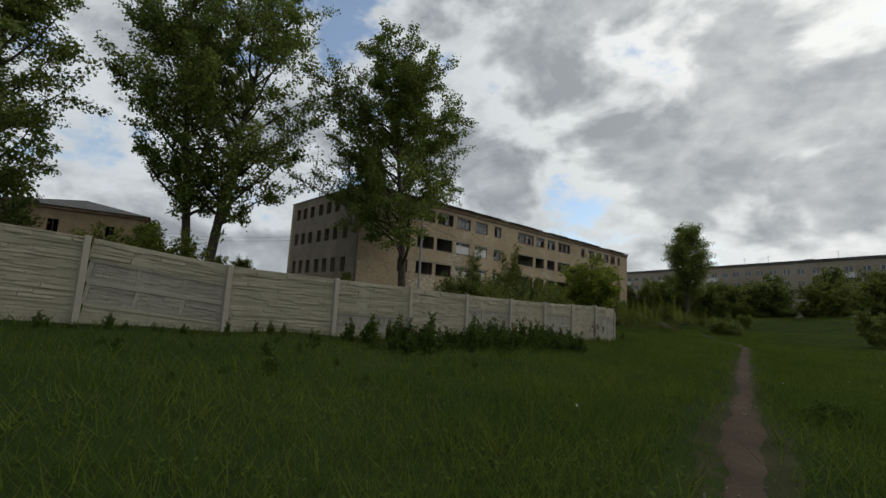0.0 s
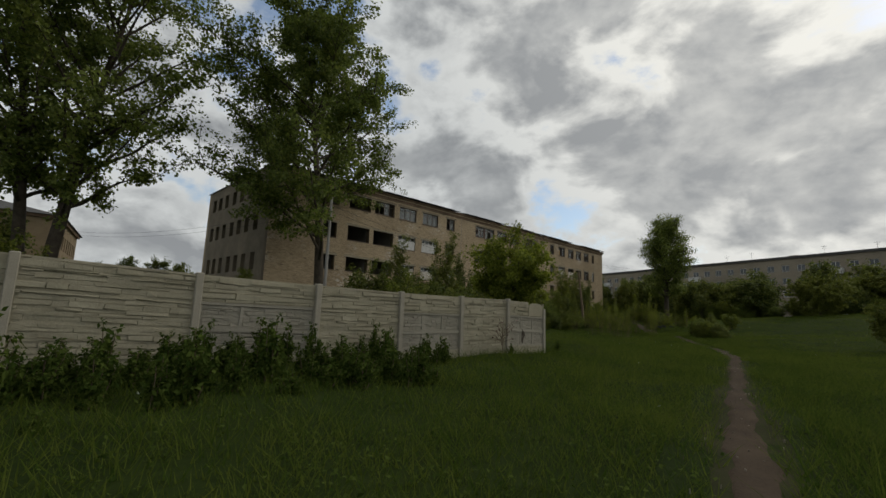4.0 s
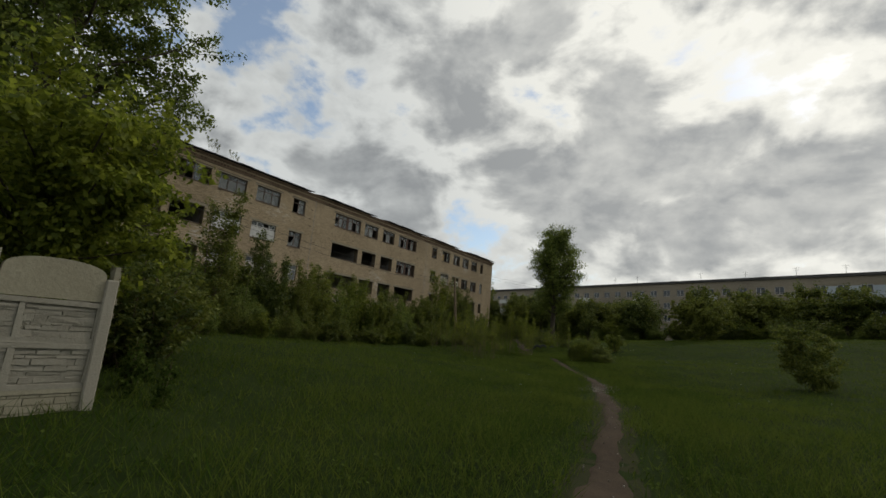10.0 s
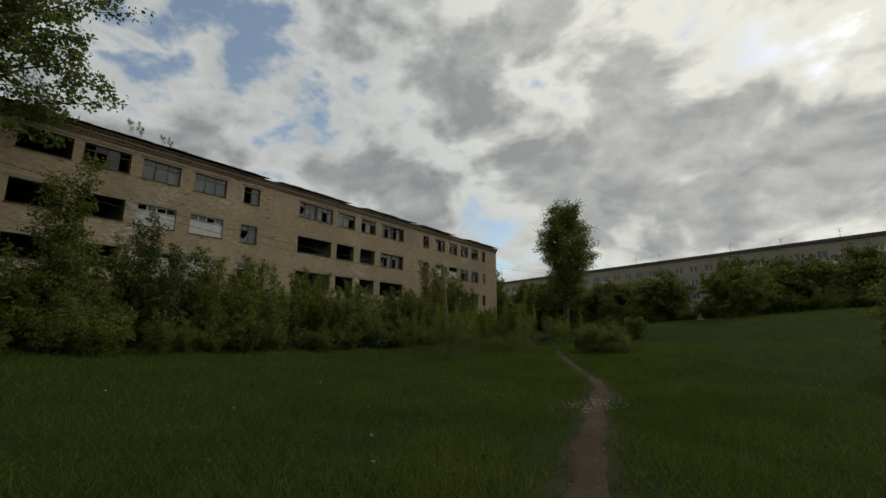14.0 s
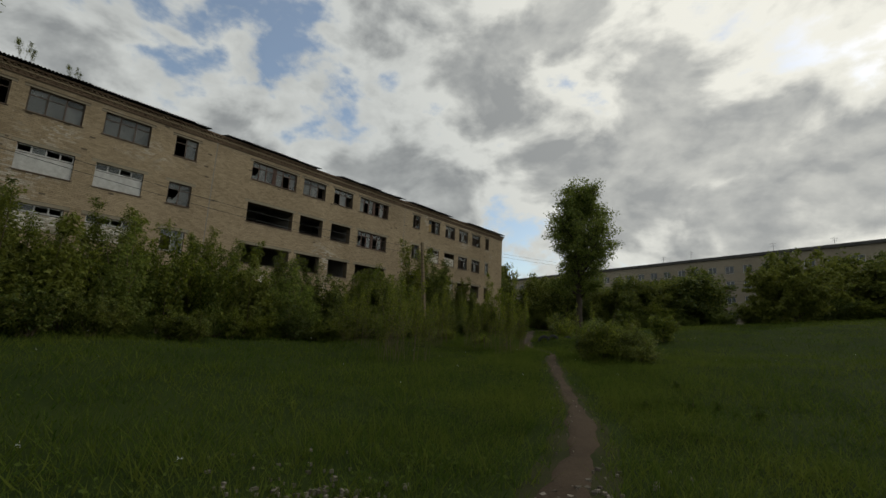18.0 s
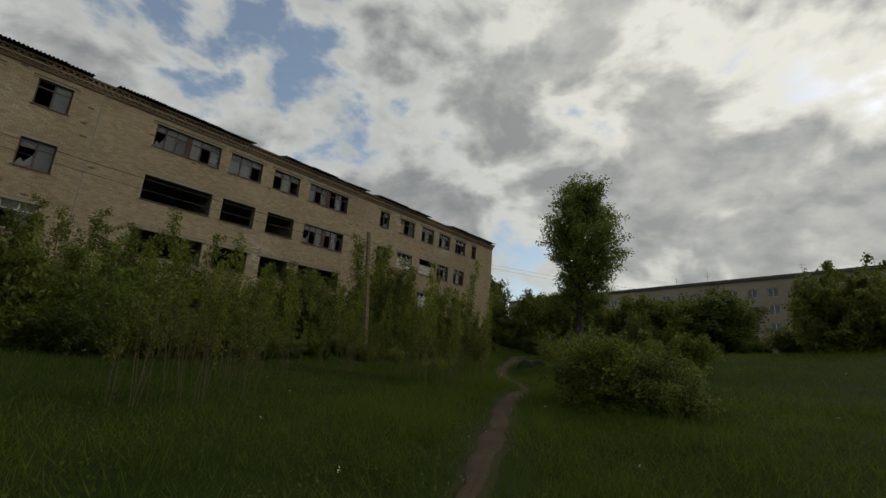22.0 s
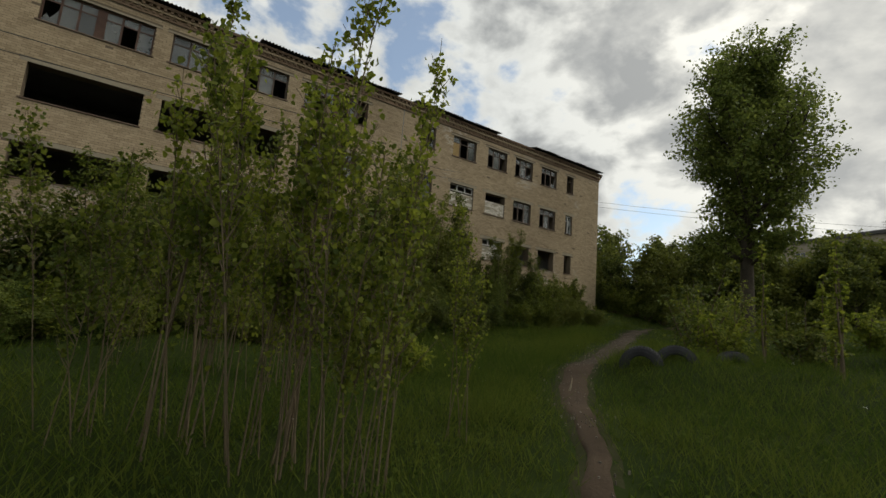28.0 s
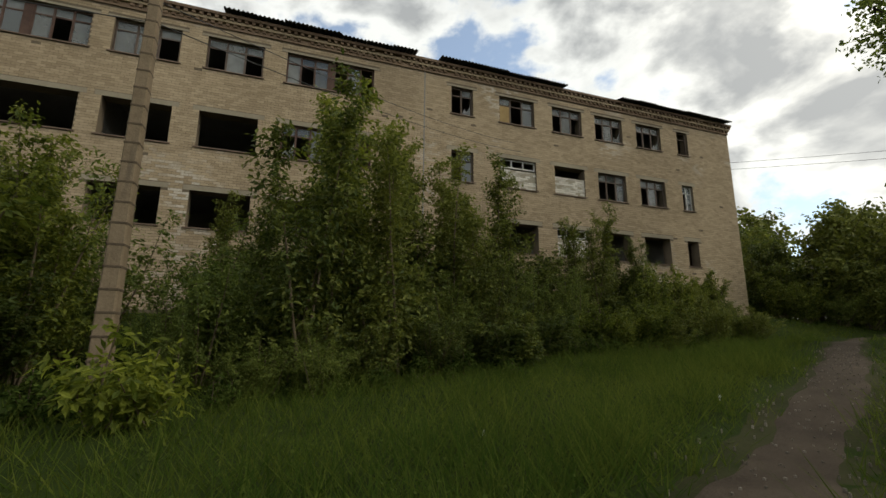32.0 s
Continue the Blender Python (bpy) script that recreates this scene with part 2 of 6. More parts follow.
M_LEAF2 = mat("shrub_leaf", (0.056, 0.080, 0.014), (0.182, 0.200, 0.035), 0.6, 0.5, 3, 0, island=0.5, tone=0.4, translucent=0.45)
M_LEAF4 = mat("sapling_leaf", (0.068, 0.096, 0.011), (0.215, 0.240, 0.033), 0.6, 0.8, 4, 0, island=0.5, tone=0.2, translucent=0.5)
M_LEAF3 = mat("young_leaf", (0.098, 0.130, 0.014), (0.275, 0.305, 0.040), 0.6, 0.8, 4, 0, island=0.5, translucent=0.62)
M_HERB = mat("herb_leaf", (0.036, 0.060, 0.012), (0.098, 0.130, 0.028), 0.95, 0.5, 3, 0, island=0.5, spec=0.02, translucent=0.35)
M_BARK = mat("bark", (0.034, 0.027, 0.019), (0.105, 0.085, 0.062), 0.95, 2.5, 18, 0.8, stain=0.3)
M_STEM = mat("young_stem", (0.085, 0.062, 0.036), (0.175, 0.135, 0.083), 0.8, 3, 25, 0.3)
M_CONCRETE = mat("fence_concrete", (0.255, 0.228, 0.160), (0.375, 0.342, 0.248), 0.92, 1.1, 28, 0.5, stain=0.35, island=0.14, drip=0.12)
M_CONCRETE_G = mat("grey_fence_concrete", (0.225, 0.205, 0.160), (0.335, 0.31, 0.25), 0.92, 1.1, 28, 0.5, stain=0.35, island=0.14, drip=0.12)
M_POST = mat("post_concrete", (0.265, 0.24, 0.188), (0.36, 0.33, 0.265), 0.92, 1.5, 40, 0.4, stain=0.3, drip=0.5)
# stained end brick, darkened in its base colour for the shade it stands in
M_END = mat("stained_shaded_end_brick", (0.15, 0.125, 0.09), (0.30, 0.25, 0.18), 0.95, 0.5, 14, 0.25, stain=0.5)
M_LINTEL = mat("lintel_concrete", (0.25, 0.212, 0.150), (0.37, 0.32, 0.235), 0.92, 0.8, 20, 0.3, stain=0.35)
M_MORTAR = mat("mortar", (0.11, 0.085, 0.056), (0.19, 0.15, 0.105), 0.95, 0.8, 30, 0.4, stain=0.2)
M_BRICK = mat("silicate_brick", (0.315, 0.240, 0.150), (0.465, 0.362, 0.236), 0.92, 0.35, 14, 0.25, stain=0.28, island=0.34, fleck=1.0)
M_BRICK_W = mat("white_infill_brick", (0.36, 0.32, 0.24), (0.66, 0.62, 0.54), 0.92, 0.8, 14, 0.25, stain=0.2, island=0.8)
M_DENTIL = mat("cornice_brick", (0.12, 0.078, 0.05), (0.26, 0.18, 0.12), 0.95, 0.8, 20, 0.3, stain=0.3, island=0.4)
M_SLAB = mat("grey_concrete", (0.20, 0.19, 0.17), (0.33, 0.31, 0.28), 0.9, 0.8, 20, 0.3, stain=0.35)
M_SLATE = mat("asbestos_roof_sheet", (0.045, 0.043, 0.041), (0.11, 0.105, 0.098), 0.9, 0.9, 16, 0.4, stain=0.4)
M_ROOM = mat("peeling_plaster", (0.16, 0.15, 0.14), (0.36, 0.34, 0.31), 0.95, 0.6, 8, 0.3, stain=0.5)
M_FRAME_W = mat("flaking_white_paint", (0.40, 0.39, 0.36), (0.66, 0.65, 0.62), 0.7, 4, 40, 0.3, stain=0.3)
M_FRAME_B = mat("red_brown_painted_wood", (0.055, 0.032, 0.024), (0.135, 0.076, 0.055), 0.75, 4, 40, 0.3, stain=0.3)
M_FRAME_D = mat("weathered_dark_wood", (0.060, 0.042, 0.032), (0.15, 0.112, 0.088), 0.8, 4, 40, 0.3, stain=0.3)
M_POLE = mat("weathered_pole", (0.125, 0.092, 0.056), (0.23, 0.175, 0.112), 0.95, 3, 30, 0.5, drip=0.5)
M_POLE_RIB = mat("stained_pole_rib", (0.055, 0.04, 0.025), (0.12, 0.09, 0.058), 0.95, 6, 30, 0.5)
M_OCHRE = mat("ochre_board", (0.30, 0.20, 0.08), (0.44, 0.31, 0.14), 0.9, 3, 30, 0.3, stain=0.2)
M_SILL = mat("rusty_sill", (0.12, 0.075, 0.05), (0.22, 0.16, 0.12), 0.7, 3, 30, 0.3, stain=0.3)
M_GLASS = glass_mat("dust_and_sheen_glass", (0.62, 0.66, 0.66), 1.5)
M_TYRE = mat("weathered_rubber", (0.020, 0.020, 0.022), (0.06, 0.06, 0.062), 0.85, 3, 40, 0.4, stain=0.2)
M_WIRE = mat("cable", (0.03, 0.03, 0.03), (0.06, 0.06, 0.06), 0.7, 3, 30, 0)
M_PANEL = mat("block_panel", (0.22, 0.185, 0.135), (0.33, 0.285, 0.215), 0.9, 0.12, 2.0, 0.2, stain=0.25)
M_DARKWIN = mat("far_pane", (0.03, 0.035, 0.04), (0.07, 0.08, 0.09), 0.15, 0.5, 3, 0, spec=0.6)
M_WHITE = mat("white_petal", (0.6, 0.6, 0.56), (0.8, 0.8, 0.76), 0.8, 3, 30, 0)
M_WOOD = mat("broken_wood", (0.22, 0.18, 0.12), (0.42, 0.35, 0.25), 0.9, 3, 30, 0.3)
M_PALEROOF = mat("pale_roof_sheet", (0.30, 0.29, 0.27), (0.46, 0.45, 0.42), 0.85, 0.6, 14, 0.3, stain=0.3)
M_PALEBLUE = mat("pale_facing", (0.33, 0.37, 0.40), (0.46, 0.50, 0.53), 0.9, 0.3, 6, 0.2, stain=0.25)
M_PLASTER = mat("ochre_plaster", (0.15, 0.11, 0.062), (0.27, 0.205, 0.125), 0.92, 0.5, 12, 0.25, stain=0.5)

# ---- building helpers ----


def raw_mesh(name, verts, faces, material):
    """A mesh from numpy vertices and faces that all have the same number of corners."""
    verts, faces = np.asarray(verts, dtype=np.float32), np.asarray(faces, dtype=np.int32)
    me = bpy.data.meshes.new(name)
    me.vertices.add(len(verts))
    me.vertices.foreach_set("co", verts.ravel())
    me.loops.add(faces.size)
    me.loops.foreach_set("vertex_index", faces.ravel())
    me.polygons.add(len(faces))
    me.polygons.foreach_set("loop_start", np.arange(0, faces.size, faces.shape[1], dtype=np.int32))
    me.polygons.foreach_set("use_smooth", np.zeros(len(faces), dtype=bool))
    me.update(calc_edges=True)
    me.materials.append(material)
    return me


def thing(name, at=(0, 0, 0), label="", category="", group="", kind="", turn=0.0):
    e = new(name)
    e.empty_display_size = 0.1
    e.matrix_world = pose(*at, 0, 0, turn)
    return tagged(e, label, category, group, kind)


def part_mesh(name, me, parent, label="", kind=""):
    o = new(name, me)
    o.parent = parent
    return tagged(o, label, kind=kind)


def part(name, bm, material, parent, label=""):
    me = bpy.data.meshes.new(name)
    bm.to_mesh(me)
    bm.free()
    me.materials.append(material)
    return part_mesh(name, me, parent, label)


def box(bm, x0, x1, y0, y1, z0, z1, bevel=0.0):
    r = bmesh.ops.create_cube(bm, size=1.0, matrix=Matrix.Translation(((x0 + x1) / 2, (y0 + y1) / 2, (z0 + z1) / 2)) @ Matrix.Diagonal((x1 - x0, y1 - y0, z1 - z0, 1)))
    if bevel:
        edges = list({e for v in r["verts"] for e in v.link_edges})
        bmesh.ops.bevel(bm, geom=edges, offset=bevel, segments=1, affect="EDGES")


def box_bm(*a, **k):
    bm = bmesh.new()
    box(bm, *a, **k)
    return bm


BOX_F = np.array([[0, 1, 3, 2], [4, 6, 7, 5], [0, 4, 5, 1], [2, 3, 7, 6], [0, 2, 6, 4], [1, 5, 7, 3]])


def boxes_mesh(name, lo, hi, material):
    """Many boxes in one mesh, from arrays of their low and high corners."""
    lo, hi = np.asarray(lo, float), np.asarray(hi, float)
    n = len(lo)
    v = np.empty((n, 8, 3))
    for k in range(8):
        pick = np.array([(k >> 2) & 1, (k >> 1) & 1, k & 1])
        v[:, k] = np.where(pick, hi, lo)
    f = BOX_F[None] + 8 * np.arange(n)[:, None, None]
    return raw_mesh(name, v.reshape(-1, 3), f.reshape(-1, 4), material)


def tube(points, radii, sides=6):
    """Vertices and faces of a tapered tube along a polyline."""
    pts = np.asarray(points, float)
    n = len(pts)
    d = np.gradient(pts, axis=0)
    d /= np.linalg.norm(d, axis=1)[:, None] + 1e-9
    ref = np.where(np.abs(d[:, 2:3]) > 0.9, np.array([[1.0, 0, 0]]), np.array([[0, 0, 1.0]]))
    a = np.cross(d, ref)
    a /= np.linalg.norm(a, axis=1)[:, None] + 1e-9
    b = np.cross(d, a)
    ang = np.linspace(0, 2 * np.pi, sides, endpoint=False)
    ring = np.cos(ang)[None, :, None] * a[:, None] + np.sin(ang)[None, :, None] * b[:, None]
    v = pts[:, None] + ring * np.asarray(radii, float)[:, None, None]
    i, j = np.meshgrid(np.arange(n - 1), np.arange(sides), indexing="ij")
    j2 = (j + 1) % sides
    f = np.stack([i * sides + j, i * sides + j2, (i + 1) * sides + j2, (i + 1) * sides + j], -1).reshape(-1, 4)
    return v.reshape(-1, 3), f


def tubes_mesh(name, list_of, material, sides=6):
    vs, fs, at = [], [], 0
    for p, r in list_of:
        v, f = tube(p, r, sides)
        vs.append(v)
        fs.append(f + at)
        at += len(v)
    me = raw_mesh(name, np.concatenate(vs), np.concatenate(fs), material)
    me.polygons.foreach_set("use_smooth", np.ones(len(me.polygons), dtype=bool))
    return me


def leaves_mesh(name, centres, size, material, rng, droop=0.3, outs=None, broad=False, slim=0.36):
    """One folded rhombus for every leaf."""
    n = len(centres)
    d = rng.normal(size=(n, 3))
    d[:, 2] -= droop
    d /= np.linalg.norm(d, axis=1)[:, None]
    s = np.cross(d, rng.normal(size=(n, 3)))
    s /= np.linalg.norm(s, axis=1)[:, None]
    u = np.cross(d, s)
    if outs is not None:
        # blades spread over the outside of their clump
        u = outs + rng.normal(size=(n, 3)) * 0.5
        u /= np.linalg.norm(u, axis=1)[:, None]
        d = d - u * (d * u).sum(1)[:, None]
        d /= np.linalg.norm(d, axis=1)[:, None]
        s = np.cross(u, d)
    ln = size * rng.uniform(0.6, 1.25, n)[:, None]
    if broad:
        # a broad pointed blade of six corners
        v = np.empty((n, 6, 3))
        for k, (q, w, lift) in enumerate(((0, 0, 0), (0.18, 0.36, 0.08), (0.55, 0.34, 0.08), (1, 0, 0), (0.55, -0.34, 0.08), (0.18, -0.36, 0.08))):
            v[:, k] = centres + d * ln * q + s * ln * w + u * ln * lift
        return raw_mesh(name, v.reshape(-1, 3), np.arange(6 * n).reshape(-1, 6), material)
    v = np.empty((n, 4, 3))
    v[:, 0] = centres
    v[:, 1] = centres + d * ln * 0.45 + s * ln * slim + u * ln * 0.08
    v[:, 2] = centres + d * ln
    v[:, 3] = centres + d * ln * 0.45 - s * ln * slim + u * ln * 0.08
    return raw_mesh(name, v.reshape(-1, 3), np.arange(4 * n).reshape(-1, 4), material)


# ---- the lie of the land ----
PATH_Y = np.array([-60, -30, -12, -3, 2.8, 5.3, 8.6, 10.7, 15.2, 19.4, 23, 26.6, 30, 33, 35.6, 37.5, 39, 40.4, 42, 43.4, 44.6, 46.3, 49.5, 51.5, 52.7, 53.9, 56.4, 57.6, 60.7, 62, 64, 68.3, 72.6, 76.6, 84, 100])
PATH_X = np.array([24, 14, 7.9, 5.4, 3.96, 3.38, 2.63, 2.12, 1.06, 0.14, -0.7, -1.45, -2.5, -3.45, -4.1, -4.85, -5.45, -6.25, -7.15, -7.9, -8.5, -9.55, -11.15, -11.9, -12.35, -13.45, -15.85, -16.95, -18.5, -19.2, -20.0, -22.4, -24.6, -26.8, -28.6, -27])
LAND_Y = np.array([-200, -60, -10, 0, 10, 20, 26, 30, 34, 40, 44, 48, 51, 54, 57, 60, 64, 68, 74, 80, 95, 130, 400])
LAND_Z = np.array([0.5, 0.3, 0.12, 0.02, 0.0, 0.03, 0.02, -0.1, -0.2, -0.2, -0.05, 0.12, 0.2, 0.2, 0.25, 0.5, 0.85, 1.1, 1.35, 1.42, 1.5, 1.7, 2.0])


def smooth_interp(v, xs, ys):
    return sum(np.interp(np.asarray(v, float) + o, xs, ys) for o in (-1.6, -0.8, 0, 0.8, 1.6)) / 5


def path_x(y):
    return smooth_interp(y, PATH_Y, PATH_X)


def land(x, y):
    x, y = np.asarray(x, float), np.asarray(y, float)
    d = x - path_x(y)
    z = smooth_interp(y, LAND_Y, LAND_Z)
    left, right = np.clip(-d - 4, 0, 22), np.clip(d - 2, 0, 45)
    z = z + 0.055 * left + (0.045 + 0.03 * np.clip((y - 42) / 25, 0, 1)) * right
    t = np.clip((-27 - x) / 5.5, 0, 1)
    z = z + 1.0 * t * t * (3 - 2 * t) * np.clip((y - 10) / 10, 0, 1)
    # a low bank where the tyres stand
    z = z + 0.45 * np.exp(-((x + 15.95) ** 2 + (y - 59.4) ** 2) / 2.56)
    z = z + 0.05 * np.sin(x * 0.9 + 1.3 * np.sin(y * 0.6)) * np.sin(y * 0.8 + 0.7) + 0.03 * np.sin(x * 2.3 + y * 1.7)
    return z


def gz(x, y):
    return float(land(x, y))


# ---- ground and footpath ----
def spread(lo, hi, step, far, growth=1.35):
    mid = list(np.arange(lo, hi + step / 2, step))
    a, b, s = [], [], step
    while (a[-1] if a else lo) > -far:
        s *= growth
        a.append((a[-1] if a else lo) - s)
    s = step
    while (b[-1] if b else hi) < far:
        s *= growth
        b.append((b[-1] if b else hi) + s)
    return np.array(a[::-1] + mid + b)


def sheet(name, xs, ys, zfun, material):
    X, Y = np.meshgrid(xs, ys, indexing="ij")
    v = np.stack([X, Y, zfun(X, Y)], -1).reshape(-1, 3)
    n, m = len(xs), len(ys)
    i, j = np.meshgrid(np.arange(n - 1), np.arange(m - 1), indexing="ij")
    a = (i * m + j).ravel()
    me = raw_mesh(name, v, np.stack([a, a + m, a + m + 1, a + 1], -1), material)
    me.polygons.foreach_set("use_smooth", np.ones(len(me.polygons), dtype=bool))
    return me


ground = new("ground", sheet("ground", spread(-36, 24, 0.5, 1500), spread(-8, 90, 0.5, 1500), land, M_GROUND))
tagged(ground, "uneven meadow soil under long green grass", "ground", kind="structure")


def ribbon(name, ys, half, lift, material):
    """A strip of bare earth with ragged edges that follows the trodden line."""
    rows = []
    for y in ys:
        w = half(y)
        j = 0.06 * math.sin(y * 2.1) + 0.04 * math.sin(y * 5.7 + 1) + 0.015 * math.sin(y * 13.0)
        k = 0.06 * math.sin(y * 1.8 + 2) + 0.04 * math.sin(y * 5.1) + 0.015 * math.sin(y * 14.0 + 1)
        c = float(path_x(y))
        rows.append([(c + s * w + (j if s < 0 else k) * abs(s), y) for s in (-1.0, -0.6, -0.2, 0.2, 0.6, 1.0)])
    r = np.array(rows)
    # a worn hollow in the middle; the rim dips under the turf
    dip = np.array([-0.09, -0.008, -0.012, -0.012, -0.008, -0.09]) + lift
    z = land(r[..., 0], r[..., 1]) + dip[None]
    v = np.concatenate([r, z[..., None]], -1).reshape(-1, 3)
    n, m = r.shape[:2]
    i, j = np.meshgrid(np.arange(n - 1), np.arange(m - 1), indexing="ij")
    a = (i * m + j).ravel()
    me = raw_mesh(name, v, np.stack([a, a + 1, a + m + 1, a + m], -1), material)
    me.polygons.foreach_set("use_smooth", np.ones(len(me.polygons), dtype=bool))
    return me


def half_width(y):
    return 0.24 + 0.04 * math.sin(y * 0.7) + 0.12 * math.exp(-((y - 33.6) / 1.8) ** 2) + 0.22 * min(1, max(0, (y - 55.5) / 2.0))


verge = new("trampled_verge", ribbon("trampled_verge", np.arange(-14, 98, 0.15), lambda y: half_width(y) + 0.32 + 0.14 * math.sin(y * 0.9) * math.sin(y * 0.37 + 1), 0.018, M_TRODDEN))
tagged(verge, "thin trampled turf and bare soil along the footpath", "ground", kind="structure")
path_ob = new("footpath", ribbon("footpath", np.arange(-14, 59.05, 0.1), half_width, 0.035, M_PATH))
tagged(path_ob, "narrow trodden brown earth path through the grass", "path", kind="structure")
gravel_ob = new("gravel_path", ribbon("gravel_path", np.arange(58.9, 98, 0.1), half_width, 0.036, M_GREYPATH))
tagged(gravel_ob, "wider grey gravel path towards the building's end", "path", kind="structure")

# ---- concrete fence ----
POSTS = [(-7.70, -10.9, 2.90), (-7.40, -8.3, 2.75), (-7.10, -5.6, 2.60), (-6.80, -2.94, 2.415), (-6.30, -0.10, 2.07), (-5.88, 2.69, 1.97), (-5.52, 5.15, 1.915), (-5.36, 7.55, 1.83), (-5.22, 9.80, 1.80),
         (-5.22, 12.05, 1.79), (-5.25, 14.25, 1.81), (-5.27, 16.38, 1.85), (-5.42, 18.64, 1.61)]
fence = thing("concrete_fence", (0, 0, 0), "weathered grey precast concrete fence with cast stone panels", "fence", kind="structure")


def stone_panel(name, rng, length, height, style):
    """A cast panel: a slab with courses of uneven stones, framed fields of stones, or bricks, on its face (+y is the face)."""
    lo, hi = [(0, -0.05, 0)], [(length, 0, height)]

    def courses(x0, x1, z0, z1, hmin, hmax, lmin, lmax, proud, gap=0.005, stagger=None):
        z, odd = z0, 0
        while z < z1 - 0.02:
            h = min(rng.uniform(hmin, hmax), z1 - z)
            x = x0
            first = True
            while x < x1 - 0.03:
                w = rng.uniform(lmin, lmax) if stagger is None else (stagger * 0.5 if first and odd % 2 else stagger)
                first = False
                w = min(w, x1 - x)
                g = gap if gap is not None else rng.choice([0.002, 0.003, 0.006])
                v = 2.2 * g if gap is None else g
                lo.append((x + g, 0, z + v))
                hi.append((x + w - g, rng.uniform(*proud), z + h - v))
                x += w
            z += h
            odd += 1
    if style == "slate":
        courses(0.01, length - 0.01, 0.015, height - 0.01, 0.035, 0.105, 0.12, 0.60, (0.004, 0.036), None)
    elif style == "fields":
        b = 0.055
        for x0, x1, z0, z1 in ((0, length, 0, b), (0, length, height - b, height), (0, b, b, height - b), (length - b, length, b, height - b)):
            lo.append((x0, 0, z0)); hi.append((x1, 0.030, z1))
        step = length / 3
        for k in (1, 2):
            lo.append((k * step - 0.028, 0, b)); hi.append((k * step + 0.028, 0.026, height - b))
        for k in range(3):
            courses(k * step + (b if k == 0 else 0.03), (k + 1) * step - (b if k == 2 else 0.03), b, height - b, 0.035, 0.085, 0.08, 0.30, (0.005, 0.020), None)
    else:
        lo.append((0, 0, height - 0.05)); hi.append((length, 0.028, height))
        courses(0.0, length, 0.0, height - 0.055, 0.0775, 0.0776, 0.2, 0.2, (0.014, 0.020), stagger=0.26)
    me = boxes_mesh(name, lo, hi, M_CONCRETE_G if style == "fields" else M_CONCRETE)
    co = np.empty(len(me.vertices) * 3, dtype=np.float32)
    me.vertices.foreach_get("co", co)
    co = co.reshape(-1, 3)
    face = co[:, 1] > 0.001
    if style != "bricks":
        co[face] += rng.uniform(-1, 1, (face.sum(), 3)) * np.array([0.012, 0.006, 0.009])
    me.vertices.foreach_set("co", co.ravel())
    return me


rng = np.random.default_rng(5)
PANEL_H, PANEL_L = 0.475, 2.13
SLATES = [stone_panel("slate_panel", rng, PANEL_L, PANEL_H, "slate") for _ in range(6)]
FIELDS = [stone_panel("field_panel", rng, PANEL_L, PANEL_H, "fields") for _ in range(3)]
BRICKP = [stone_panel("brick_panel", rng, PANEL_L, PANEL_H, "bricks") for _ in range(2)]


def post_mesh(height):
    bm = bmesh.new()
    box(bm, -0.075, 0.075, -0.065, 0.065, 0, height, bevel=0.015)
    return bm


def set_panel(me, a, b, top, row):
    """A panel between two posts, its face to the meadow; row 0 is the top one."""
    d = Vector((b[0] - a[0], b[1] - a[1], 0))
    o = part_mesh("panel", me, fence)
    slope = math.atan2(b[2] - a[2], d.length)
    turn = math.atan2(d.y, d.x)
    # the panel's own +y must look to the meadow side
    m = Matrix.Translation((b[0], b[1], top[1] - (row + 1) * PANEL_H)) @ Euler((0, slope, turn + math.pi)).to_matrix().to_4x4()
    s = (d.length - 0.07) / PANEL_L
    o.matrix_world = m @ Matrix.Translation((0.035, 0, 0)) @ Matrix.Diagonal((s, 1, 1, 1))
    return o


for k, (x, y, z) in enumerate(POSTS):
    base = gz(x, y) - 0.3
    p = part("post", post_mesh(z - base), M_POST, fence, "plain concrete post" if k == 0 else "")
    p.matrix_world = pose(x, y, base, 0, rng.uniform(-0.6, 0.6), 0)
LAST = (POSTS[-1][0], POSTS[-1][1], 1.83)
for k in range(len(POSTS) - 1):
    a, b = POSTS[k], POSTS[k + 1]
    if k == len(POSTS) - 2:
        b = LAST
    top = (a[2] - 0.03, b[2] - 0.03)
    plain = k % 2 == 0
    for row in range(4):
        if b is LAST and row == 0:
            continue
        if row == 0 or (plain and row < 3) or (k == 5 and row == 1):
            me = SLATES[(3 * k + row) % 6]
        elif row < 3:
            me = FIELDS[(k + row) % 3]
        else:
            me = BRICKP[k % 2]
        set_panel(me, a, b, top, row)
# the last bay: a broken half panel, and a smooth slab with a rounded top in its gap
a = POSTS[-2]
run = Vector((LAST[0] - a[0], LAST[1] - a[1], 0))
aim = math.atan2(run.y, run.x) + math.pi
half = part_mesh("broken_panel", stone_panel("broken_panel", rng, 1.2, PANEL_H - 0.02, "slate"), fence, "cracked half of a cast panel")
half.matrix_world = Matrix.Translation(Vector(a) + run.normalized() * 1.24 - Vector((0, 0, 0.03 + PANEL_H))) @ Euler((0, 0, aim)).to_matrix().to_4x4()
bm = bmesh.new()
outline = [(0, 0), (1.0, 0)] + [(0.5 + 0.5 * math.cos(t), 0.24 + 0.2 * math.sin(t) ** 0.6) for t in np.linspace(0, math.pi, 18)]
face = bm.faces.new([bm.verts.new((u, 0, w)) for u, w in outline])
ext = bmesh.ops.extrude_face_region(bm, geom=[face])
